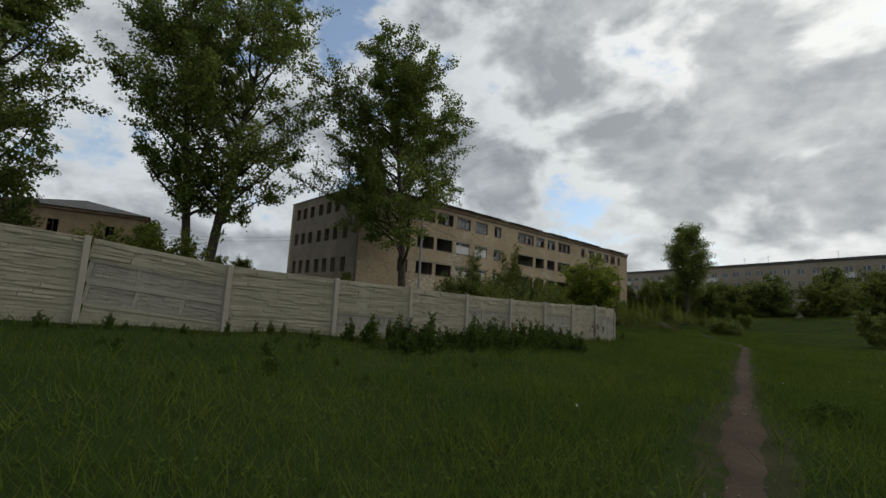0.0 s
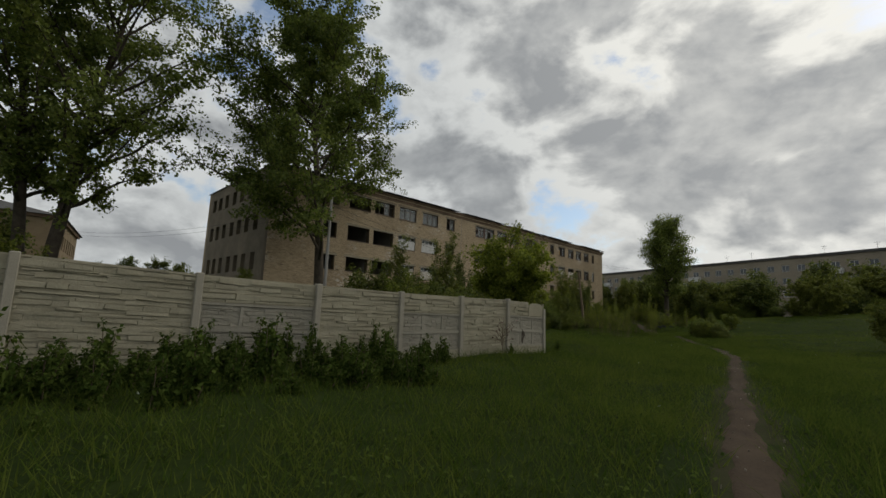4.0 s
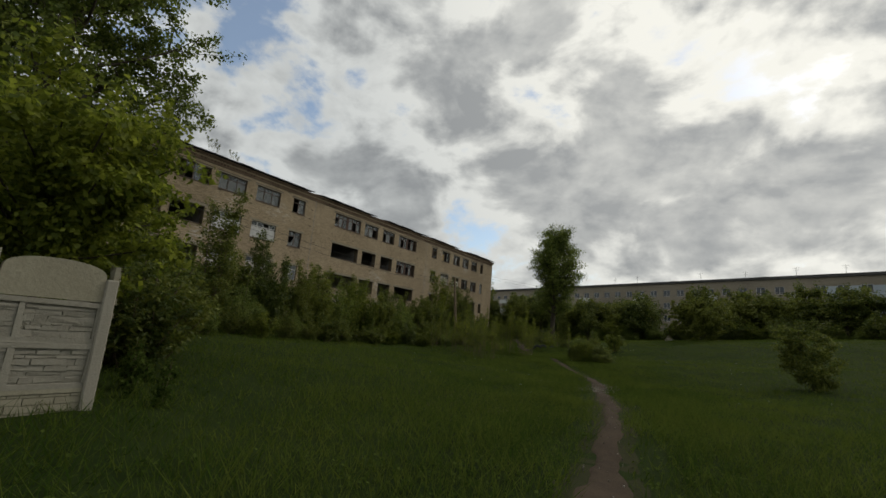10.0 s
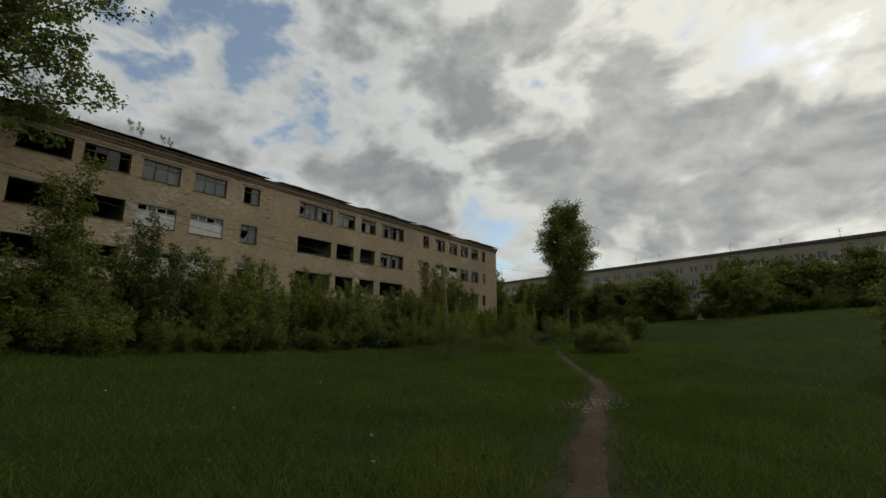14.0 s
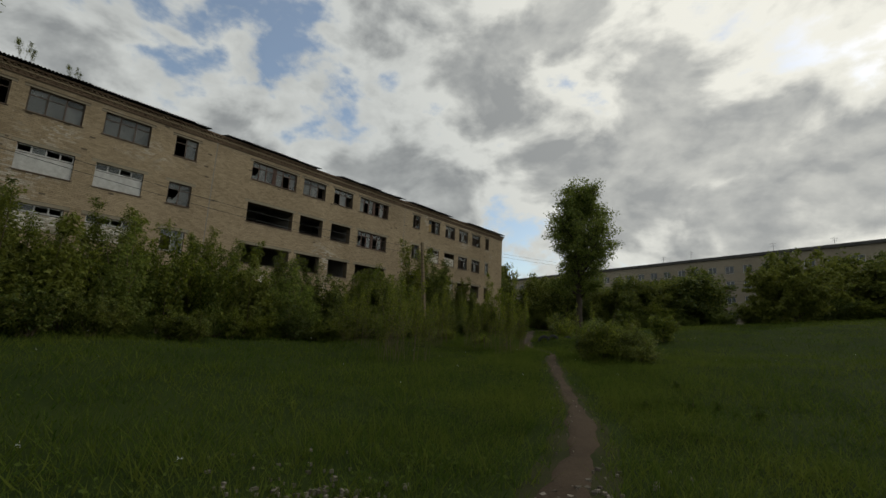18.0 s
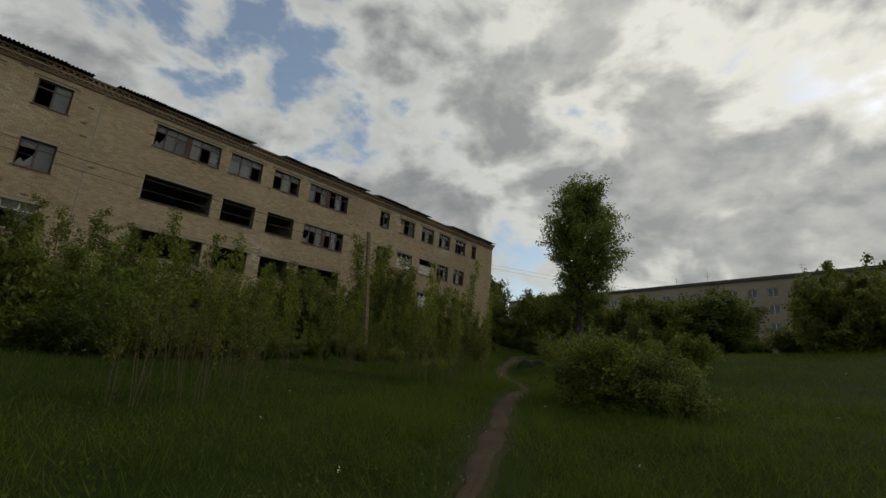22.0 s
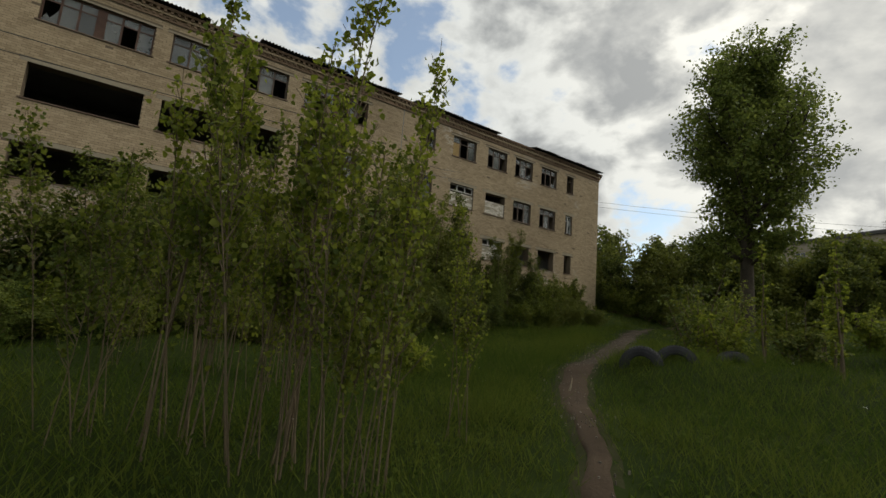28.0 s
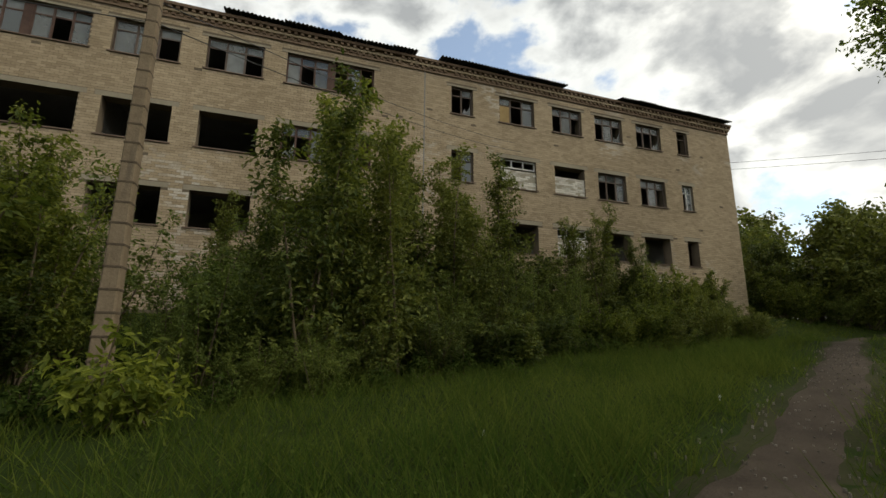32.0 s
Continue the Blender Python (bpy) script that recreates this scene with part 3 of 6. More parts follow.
bmesh.ops.translate(bm, vec=(0, 0.05, 0), verts=[v for v in ext["geom"] if isinstance(v, bmesh.types.BMVert)])
arch = part("arched_slab", bm, M_CONCRETE, fence, "smooth concrete slab with a rounded top")
arch.matrix_world = Matrix.Translation(Vector((LAST[0], LAST[1], 1.815 - PANEL_H)) - run.normalized() * 0.06) @ Euler((0, 0, aim)).to_matrix().to_4x4() @ Matrix.Translation((0, -0.03, 0)) @ Matrix.Diagonal((0.94, 1, 1, 1))
# a dark pad on the panel's face stands for the shade in a broken hole
bm = bmesh.new()
hole = [(-0.05, -0.2), (0.0, -0.24), (0.03, -0.12), (0.09, -0.03), (0.14, 0.02), (0.12, 0.11), (0.04, 0.15), (-0.03, 0.24), (-0.05, 0.1), (-0.02, 0.0), (-0.06, -0.1)]
face = bm.faces.new([bm.verts.new((0, u, w)) for u, w in hole])
ext = bmesh.ops.extrude_face_region(bm, geom=[face])
bmesh.ops.translate(bm, vec=(0.006, 0, 0), verts=[v for v in ext["geom"] if isinstance(v, bmesh.types.BMVert)])
hole_ob = part("broken_spot", bm, M_BARK, fence, "dark pad for the shade in a hole broken through a panel")
hole_ob.matrix_world = pose(-5.292, 17.25, 0.69, 0, 0, 3.8)
# the fence turns towards the building
turn_a, turn_b = Vector((-5.44, 18.72, 0)), Vector((-7.52, 19.12, 0))
for k in range(2):
    step = turn_b - turn_a
    p0, p1 = turn_a + step * k, turn_b + step * k
    aim = math.atan2(-step.y, -step.x)
    for row in range(4):
        o = part_mesh("panel", SLATES[(row * 2 + 5 * k) % 6], fence)
        o.matrix_world = Matrix.Translation(p1 + Vector((0, 0, 1.78 - (row + 1) * PANEL_H))) @ Euler((0, 0, aim)).to_matrix().to_4x4() @ Matrix.Translation((0.03, 0, 0)) @ Matrix.Diagonal(((step.length - 0.05) / PANEL_L, 1, 1, 1))
    p = part("post", post_mesh(2.2), M_POST, fence)
    p.matrix_world = pose(p1.x, p1.y, -0.3, 0, 0, math.degrees(aim))
# a dark sliver laid on the panel paints the shade inside a broken gap
crack = bmesh.new()
prof = [(0.0, 0.0), (0.05, 0.02), (0.07, 0.16), (0.05, 0.3), (0.06, 0.52), (0.01, 0.52), (0.0, 0.3), (0.03, 0.14)]
face = crack.faces.new([crack.verts.new((u, 0, w)) for u, w in prof])
ext = bmesh.ops.extrude_face_region(crack, geom=[face])
bmesh.ops.translate(crack, vec=(0, -0.008, 0), verts=[v for v in ext["geom"] if isinstance(v, bmesh.types.BMVert)])
crack_ob = part("crack", crack, M_BARK, fence, "dark sliver for the shade in a gap broken into a panel")
crack_ob.matrix_world = Matrix.Translation(turn_a + (turn_b - turn_a) * 0.46 + Vector((0.012, 0.046, 1.22))) @ Euler((0, 0, math.atan2(-0.54, 2.08))).to_matrix().to_4x4()

# ---- the abandoned building ----
FX, BX, Y0, Y1, WALL_Z = -33.0, -49.6, 19.95, 80.15, 13.0
SILLS, HEADS = (5.08, 8.08, 11.23), (6.42, 9.48, 12.57)
BAYS = dict(a=(25.0, 26.4), b=(27.62, 30.1), c=(30.6, 33.1), d=(33.8, 36.15), f=(37.1, 39.45), g=(40.85, 42.2), h=(46.0, 49.65), i=(50.3, 52.43), j=(53.3, 55.3), k=(56.15, 59.65),
            l=(63.15, 64.2), m=(65.55, 67.4), n=(68.4, 70.1), o=(70.9, 72.6), q=(73.5, 75.15), r=(76.3, 77.05))
# o open, b brown frames, w white frames, s walled up below a strip light, z walled up below a gap
STATES = tuple(dict(zip(BAYS, s)) for s in ("ooosswoooooosooo", "oooppbooobbszbbw", "oobbbbbbbbbbbbbb"))
house = thing("abandoned_building", (0, 0, 0), "derelict three-storey pale brick building with broken windows", "building")


def wall_grid(name, u0, u1, z0, z1, holes, thick, material, place):
    """A wall with real openings; place(u, depth, z) turns its own measures into the world's."""
    us = sorted({u0, u1, *[h[0] for h in holes], *[h[1] for h in holes]})
    zs = sorted({z0, z1, *[h[2] for h in holes], *[h[3] for h in holes]})
    solid = lambda i, j: 0 <= i < len(us) - 1 and 0 <= j < len(zs) - 1 and not any(h[0] <= us[i] + 1e-6 and us[i + 1] <= h[1] + 1e-6 and h[2] <= zs[j] + 1e-6 and zs[j + 1] <= h[3] + 1e-6 for h in holes)
    v, f = [], []

    def quad(*pts):
        f.append([len(v) + k for k in range(4)])
        v.extend(place(*p) for p in pts)
    for i in range(len(us) - 1):
        for j in range(len(zs) - 1):
            if not solid(i, j):
                continue
            a, b, c, d = us[i], us[i + 1], zs[j], zs[j + 1]
            quad((a, 0, c), (b, 0, c), (b, 0, d), (a, 0, d))
            quad((a, thick, c), (a, thick, d), (b, thick, d), (b, thick, c))
            if not solid(i - 1, j):
                quad((a, 0, c), (a, 0, d), (a, thick, d), (a, thick, c))
            if not solid(i + 1, j):
                quad((b, 0, c), (b, thick, c), (b, thick, d), (b, 0, d))
            if not solid(i, j - 1):
                quad((a, 0, c), (a, thick, c), (b, thick, c), (b, 0, c))
            if not solid(i, j + 1):
                quad((a, 0, d), (b, 0, d), (b, thick, d), (a, thick, d))
    return raw_mesh(name, v, f, material)


front_holes = [(y0, y1, SILLS[k], HEADS[k]) for y0, y1 in BAYS.values() for k in range(3)]
base_holes = [(76.4, 77.05, 3.0, 4.1), (71.3, 72.3, 3.1, 4.0), (66.0, 67.0, 3.0, 3.9)]
front_holes += base_holes
front = part_mesh("front_wall", wall_grid("front_wall", Y0, Y1, 0.5, WALL_Z + 0.6, front_holes, 0.5, M_MORTAR, lambda u, d, z: (FX - d, u, z)), house, "long pale silicate brick front")
back_holes = [(y, y + 1.9, z, z + 1.45) for z in SILLS for y in (27, 34.5, 47, 50.5, 56.5, 63.2, 66, 68.8, 71.2, 73.7)]
part_mesh("back_wall", wall_grid("back_wall", Y0, Y1, 0.5, WALL_Z + 0.6, back_holes, 0.5, M_BRICK, lambda u, d, z: (BX + d, u, z)), house)
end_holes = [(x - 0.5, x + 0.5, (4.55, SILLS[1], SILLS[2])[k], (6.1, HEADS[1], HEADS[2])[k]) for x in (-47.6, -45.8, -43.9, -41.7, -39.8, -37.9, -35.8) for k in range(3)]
# the near end takes the brick with shade in its colour
part_mesh("end_wall", wall_grid("end_wall", BX + 0.5, FX - 0.5, 0.5, WALL_Z + 0.6, end_holes, 0.5, M_END, lambda u, d, z: (u, Y0 + d, z)), house, "stained brick end wall with its shade put into the colour")
part_mesh("end_wall", wall_grid("end_wall", BX + 0.5, FX - 0.5, 0.5, WALL_Z + 0.6, [], 0.5, M_BRICK, lambda u, d, z: (u, Y1 - d, z)), house)
RIDGE_X, RIDGE_Z, EAVE_Z, HIP = -41.3, 15.6, 13.64, 8.3
for z in (4.1, 7.2, 10.35, 13.15):
    part("floor_slab", box_bm(BX + 0.5, FX - 0.5, Y0 + 0.5, Y1 - 0.5, z, z + 0.22), M_SLAB, house)
doors = [(y, y + 1.0, z, z + 2.1) for z in (4.33, 7.43, 10.58) for y in (28.5, 35, 48, 53.6, 57, 66, 71, 73.6)]
part_mesh("corridor_wall", wall_grid("corridor_wall", Y0 + 0.5, Y1 - 0.5, 0.5, 13.15, doors, 0.2, M_ROOM, lambda u, d, z: (-39.4 - d, u, z)), house)
for y in (27.0, 30.35, 33.45, 36.6, 40.1, 43.4, 49.98, 55.7, 61.9, 64.9, 67.9, 70.5, 73.05, 75.7):
    part("cross_wall", box_bm(-39.4, FX - 0.5, y - 0.08, y + 0.08, 4.32, 13.15), M_ROOM, house)

# bricks of the front, course by course between the openings
COURSE, BRICK_L = 0.0985, 0.262


def lay_bricks(y0, y1, z0, z1, holes, seed):
    r = np.random.default_rng(seed)
    lo, hi = [], []
    n = int((z1 - z0) / COURSE)
    for c in range(n):
        a, b = z0 + c * COURSE, z0 + (c + 1) * COURSE - 0.012
        cuts = sorted((h[0], h[1]) for h in holes if h[2] < b and h[3] > a)
        runs, at = [], y0
        for h0, h1 in cuts:
            if h0 > at:
                runs.append((at, h0))
            at = max(at, h1)
        if y1 > at:
            runs.append((at, y1))
        for s, t in runs:
            y = s - (BRICK_L / 2 if c % 2 else 0) - (s - y0) % BRICK_L
            while y < t:
                p, q = max(y, s), min(y + BRICK_L - 0.01, t)
                if q - p > 0.03 and r.random() > 0.004:
                    out = 0.006 + 0.005 * r.random()
                    lo.append((FX - 0.004, p, a))
                    hi.append((FX + out, q, b))
                y += BRICK_L
    return np.array(lo), np.array(hi)


lintels = []
for key, (y0, y1) in BAYS.items():
    for k in range(3):
        lintels.append((y0 - 0.22, y1 + 0.22, HEADS[k], HEADS[k] + 0.2 if k < 2 else HEADS[k] + 0.1))
joints = [(43.37, 43.43, 0, 14), (61.87, 61.93, 0, 14)]
lo, hi = lay_bricks(Y0, Y1, 2.2, WALL_Z, front_holes + [q for q in lintels] + joints, 11)
# a stretch above the shrubs is laid brick by brick
mid = (lo[:, 1] > 62.0) & (hi[:, 1] < 70.2) & (lo[:, 2] > 10.2) & (hi[:, 2] < 11.55) & (hi[:, 1] - lo[:, 1] > 0.24)
pick = np.flatnonzero(mid)[:300]
rest = np.ones(len(lo), bool)
rest[pick] = False
part_mesh("brickwork", boxes_mesh("brickwork", lo[rest], hi[rest], M_BRICK), house, "courses of yellowish white silicate bricks", kind="stuff")
SINGLE = (lo[pick], hi[pick])
for q in lintels:
    part("lintel", box_bm(FX - 0.3, FX + 0.004, q[0] + 0.006, q[1] - 0.006, q[2] + 0.004, q[3] - 0.012), M_LINTEL, house)
# walled-up windows: white bricks under the strip
for k in range(3):
    for key, (y0, y1) in BAYS.items():
        if STATES[k][key] == "p":
            z1 = SILLS[k] + (HEADS[k] - SILLS[k]) * 0.66
            part("infill_panel", box_bm(FX - 0.16, FX - 0.06, y0 + 0.003, y1 - 0.003, SILLS[k] + 0.003, z1, bevel=0.01), M_FRAME_W, house, "smooth pale board closing a window")
        if STATES[k][key] in "sz":
            z1 = SILLS[k] + (HEADS[k] - SILLS[k]) * 0.66
            r2 = np.random.default_rng(int(y0 * 10) + k)
            lo2, hi2, c, z = [], [], 0, SILLS[k]
            while z < z1 - 0.05:
                y = y0 - (BRICK_L / 2 if c % 2 else 0)
                while y < y1:
                    p, q = max(y, y0), min(y + BRICK_L - 0.012, y1)
                    if q - p > 0.03:
                        lo2.append((FX - 0.20, p, z)); hi2.append((FX - 0.05 - 0.012 * r2.random(), q, z + COURSE - 0.012))
                    y += BRICK_L
                z += COURSE
                c += 1
            inf = part_mesh("infill", boxes_mesh("infill", lo2, hi2, M_BRICK_W), house, "white bricks walling up a window", kind="stuff")
            part("infill_core", box_bm(FX - 0.2, FX - 0.075, y0, y1, SILLS[k], z - 0.015), M_MORTAR, inf)


def window(parent, y0, y1, z0, z1, material, rngw, depth=0.12, strip=False, code=""):
    """A wooden window: outer frame, mullions, small upper lights; panes whole, missing or boarded."""
    w = part("window", box_bm(FX - depth - 0.06, FX - depth, y0, y1, z0, z0 + 0.06), material, parent)
    t = 0.055
    bm = bmesh.new()
    x0, x1 = FX - depth - 0.06, FX - depth
    box(bm, x0, x1, y0, y1, z1 - t, z1)
    box(bm, x0, x1, y0, y0 + t, z0 + 0.06, z1 - t)
    box(bm, x0, x1, y1 - t, y1, z0 + 0.06, z1 - t)
    # code, one letter a casement: g glass, d empty, x broken glass, B wide painted post, o ochre board, w pale board
    n = len(code) or max(2, round((y1 - y0) / (0.62 if not strip else 0.6)))
    widths = np.array([0.45 if c == "B" else 1.0 for c in (code or "g" * n)])
    edges = y0 + (y1 - y0) * np.concatenate([[0], np.cumsum(widths)]) / widths.sum()
    lights = []
    for k in range(n):
        a, b = float(edges[k]), float(edges[k + 1])
        if k:
            box(bm, x0 + 0.005, x1 - 0.005, a - 0.035, a + 0.035, z0 + 0.06, z1 - t)
        if code and code[k] == "B":
            box(bm, x0 + 0.01, x1 + 0.01, a + 0.035, b - 0.035, z0 + 0.06, z1 - t)
            continue
        if not strip:
            zt = z0 + (z1 - z0) * 0.71
            box(bm, x0 + 0.008, x1 - 0.008, a + 0.035, b - 0.035, zt - 0.025, zt + 0.025)
            lights += [(a, b, z0 + 0.06, zt - 0.025), (a, b, zt + 0.025, z1 - t)]
        else:
            lights.append((a, b, z0 + 0.06, z1 - t))
    part("frame", bm, material, w)
    for a, b, c, d in lights:
        u = rngw.random() + (0.3 if strip else 0.0)
        if code and not strip:
            kind = code[int(np.searchsorted(edges, a + 0.02)) - 1]
            small = d > z1 - 0.1
            u = {"g": 0.1, "d": 0.3 if small and u < 0.55 else 0.9, "x": 0.3 if small else 0.65, "o": 0.3 if small else 0.68, "w": 0.695}[kind]
        if 0.63 < u < 0.66:
            # a broken pane: what is left of it stands in the lower corner
            bm = bmesh.new()
            f2 = bm.faces.new([bm.verts.new((FX - depth - 0.032, yy, zz)) for yy, zz in ((a + 0.03, c), (b - 0.03, c), (b - 0.03, c + (d - c) * 0.8), (a + (b - a) * 0.72, c + (d - c) * 0.45), (a + (b - a) * 0.5, c + (d - c) * 0.22), (a + (b - a) * 0.3, c + (d - c) * 0.4))])
            e2 = bmesh.ops.extrude_face_region(bm, geom=[f2])
            bmesh.ops.translate(bm, vec=(0.004, 0, 0), verts=[q for q in e2["geom"] if isinstance(q, bmesh.types.BMVert)])
            part("shard", bm, M_GLASS, w, "broken pane").visible_shadow = False
        elif 0.66 <= u < 0.69:
            part("board", box_bm(FX - depth - 0.04, FX - depth - 0.025, a + 0.03, b - 0.03, c, d), M_OCHRE, w, "ochre board in place of a pane")
        elif u < 0.62:
            g = part("pane", box_bm(FX - depth - 0.034, FX - depth - 0.03, a + 0.03, b - 0.03, c, d), M_GLASS, w)
            g.visible_shadow = False
        elif u < 0.70 and not strip:
            part("board", box_bm(FX - depth - 0.04, FX - depth - 0.025, a + 0.03, b - 0.03, c, d), M_FRAME_W, w, "pale board in place of a pane")
    return w


rw = np.random.default_rng(3)
CODES = {(2, "c"): "ddgd", (2, "d"): "ggg", (2, "f"): "ggg", (2, "g"): "dg", (2, "h"): "xggBgdg", (2, "i"): "ggd", (2, "j"): "dgd", (2, "k"): "gdgBdgd", (2, "l"): "dx", (2, "m"): "odg", (2, "n"): "dgd",
         (2, "o"): "dgx", (2, "q"): "ddx", (2, "r"): "d", (1, "g"): "xg", (1, "k"): "xdgBdgd", (1, "l"): "dg", (1, "o"): "ddg", (1, "q"): "dgd", (1, "r"): "dg"}
for k in range(3):
    for key, (y0, y1) in BAYS.items():
        s, z0, z1 = STATES[k][key], SILLS[k], HEADS[k]
        if s in "bw":
            window(house, y0 + 0.01, y1 - 0.01, z0 + 0.01, z1 - 0.01, M_FRAME_W if s == "w" else M_FRAME_B if len(CODES.get((k, key), "")) > 5 else M_FRAME_D, rw, code=CODES.get((k, key), ""))
        elif s in "sp":
            window(house, y0 + 0.01, y1 - 0.01, z0 + (z1 - z0) * 0.7, z1 - 0.01, M_FRAME_W, rw, strip=True)
        part("sill", box_bm(FX - 0.10, FX + 0.06, y0 - 0.08, y1 + 0.08, z0 - 0.045, z0 - 0.004), M_SILL, house)
for y0, y1, z0, z1 in base_holes:
    window(house, y0 + 0.01, y1 - 0.01, z0 + 0.01, z1 - 0.01, M_FRAME_W, rw)
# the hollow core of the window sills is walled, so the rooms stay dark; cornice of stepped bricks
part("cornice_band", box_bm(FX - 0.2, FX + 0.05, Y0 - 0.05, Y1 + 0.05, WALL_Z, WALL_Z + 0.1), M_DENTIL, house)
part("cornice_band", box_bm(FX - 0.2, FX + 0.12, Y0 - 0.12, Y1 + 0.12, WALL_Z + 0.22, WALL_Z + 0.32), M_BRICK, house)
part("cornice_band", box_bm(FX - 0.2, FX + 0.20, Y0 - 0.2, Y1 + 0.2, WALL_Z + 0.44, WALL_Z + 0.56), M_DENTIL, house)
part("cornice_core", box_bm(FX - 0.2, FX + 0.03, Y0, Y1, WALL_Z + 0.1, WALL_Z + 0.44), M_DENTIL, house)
ys = np.arange(Y0 + 0.1, Y1 - 0.1, 0.262)
dent = boxes_mesh("dentil", [(FX, 0, 0)], [(FX + 0.10, 0.125, 0.115)], M_DENTIL)
far_lo, far_hi = [], []
for row, z, out in ((0, WALL_Z + 0.102, 0.10), (1, WALL_Z + 0.322, 0.17)):
    for y in ys + row * 0.13:
        if rw.random() < 0.03:
            continue
        if y > 41 and row == 0 or y > 47:
            o = part_mesh("dentil", dent, house)
            o.location = (row * 0.07, y, z)
        else:
            far_lo.append((FX + row * 0.07, y, z)); far_hi.append((FX + out, y + 0.125, z + 0.115))
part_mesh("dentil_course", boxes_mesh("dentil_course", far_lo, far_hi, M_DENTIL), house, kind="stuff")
# plastered strip on the corners and drain joints
for y in (43.40, 61.90):
    part("joint", box_bm(FX - 0.1, FX + 0.002, y - 0.03, y + 0.03, 2.0, WALL_Z), M_SLAB, house)


def roof_sheet(length, run, rise, waves=7, amp=0.03):
    """A corrugated sheet, its waves running up the slope."""
    u = np.linspace(0, length, waves * 8 + 1)
    w = amp * np.sin(u / length * waves * 2 * np.pi)
    v = []
    for t in (0, 1):
        for thick in (0, -0.012):
            v.append(np.stack([np.full_like(u, -run * t), u, w + rise * t + thick], -1))
    n = len(u)
    v = np.concatenate(v)
    i = np.arange(n - 1)
    q = lambda a, b: np.stack([a * n + i, a * n + i + 1, b * n + i + 1, b * n + i], -1)
    return raw_mesh("roof_sheet", v, np.concatenate([q(0, 2), q(1, 3), q(0, 1), q(2, 3)]), M_SLATE)


SLOPE = (RIDGE_Z - EAVE_Z) / (FX - RIDGE_X)
eave = roof_sheet(1.13, 1.7, 1.7 * SLOPE)
bm = bmesh.new()
e = [bm.verts.new(p) for p in ((FX + 0.15, Y0 - 0.15, EAVE_Z - 0.1), (FX + 0.15, Y1 + 0.15, EAVE_Z - 0.1), (BX - 0.15, Y1 + 0.15, EAVE_Z - 0.1), (BX - 0.15, Y0 - 0.15, EAVE_Z - 0.1))]
t = [bm.verts.new((RIDGE_X, y, RIDGE_Z - 0.1)) for y in (Y0 + HIP, Y1 - HIP)]
for f in ((e[0], e[1], t[1], t[0]), (e[1], e[2], t[1]), (e[2], e[3], t[0], t[1]), (e[3], e[0], t[0]), (e[3], e[2], e[1], e[0])):
    bm.faces.new(f)
part("roof_deck", bm, M_SLATE, house, "dark hipped roof under the sheets")
rr = np.random.default_rng(8)
y = Y0 - 0.3
while y < Y1 - 0.9:
    gone = 60.6 < y < 61.9 or 68.5 < y < 71.6 or (51.0 < y < 53.5 and rr.random() < 0.8) or rr.random() < 0.03
    if not gone:
        o = part_mesh("roof_sheet", eave, house)
        o.matrix_world = pose(FX + 0.42 + rr.uniform(-0.05, 0.06), y, EAVE_Z + 0.01 + rr.uniform(-0.015, 0.03), rr.uniform(-0.8, 0.8), 0, rr.uniform(-0.6, 0.6))
    if Y0 + 1.4 < y < Y1 - 2.6:
        o = part_mesh("roof_sheet", eave, house)
        o.matrix_world = pose(FX - 1.15, y, EAVE_Z + 1.6 * SLOPE + 0.02, rr.uniform(-0.5, 0.5), 0, 0)
    y += 1.1
for up in (2.7, 4.3, 5.9):
    z, x, cut = EAVE_Z + (up + 0.5) * SLOPE + 0.03, FX - up, up + 1.8
    o = part_mesh("roof_sheets", roof_sheet(Y1 - Y0 - 2 * cut, 1.75, 1.75 * SLOPE, waves=290), house, kind="stuff")
    o.matrix_world = pose(x, Y0 + cut, z)
part("ridge_cap", box_bm(RIDGE_X - 0.2, RIDGE_X + 0.2, Y0 + HIP, Y1 - HIP, RIDGE_Z - 0.12, RIDGE_Z + 0.05, bevel=0.04), M_SLATE, house)

# ---- second derelict house beyond the trees ----
old = thing("derelict_house", (0, 0, 0), "old ochre plastered two-storey house with a hipped roof", "building")
HX, HX2, HY0, HY1, HZ = 0.0, -26.0, -18.6, 0.0, 13.9       # in the house's own measure, from its near corner
hh = [(-12.6, -11.2, 9.6, 11.8), (-5.2, -4.0, 9.6, 11.6)] + [(y, y + 1.3, 4.6, 6.5) for y in np.arange(-17, -2, 4.6)]
part_mesh("wall", wall_grid("wall", HY0, HY1, 0.5, HZ, hh, 0.5, M_PLASTER, lambda u, d, z: (HX - d, u, z)), old)
side = [(x, x + 1.2, z, z + 2.3) for z in (4.4, 9.4) for x in np.arange(HX2 + 1.6, -2, 2.6)]
part_mesh("end_wall", wall_grid("end_wall", HX2, HX - 0.5, 0.5, HZ, side, 0.5, M_PLASTER, lambda u, d, z: (u, HY1 - d, z)), old)
part("back_wall", box_bm(HX2, HX2 + 0.4, HY0, HY1 - 0.5, 0.5, HZ), M_PLASTER, old)
part("far_wall", box_bm(HX2 + 0.4, HX - 0.5, HY0, HY0 + 0.4, 0.5, HZ), M_PLASTER, old)
part("floor_slab", box_bm(HX2 + 0.4, HX - 0.5, HY0 + 0.4, HY1 - 0.5, 8.2, 8.4), M_SLAB, old)
for y0, y1, z0, z1 in hh:
    part("window", box_bm(HX - 0.3, HX - 0.22, (y0 + y1) / 2 - 0.05, (y0 + y1) / 2 + 0.05, z0, z1), M_FRAME_B, old)
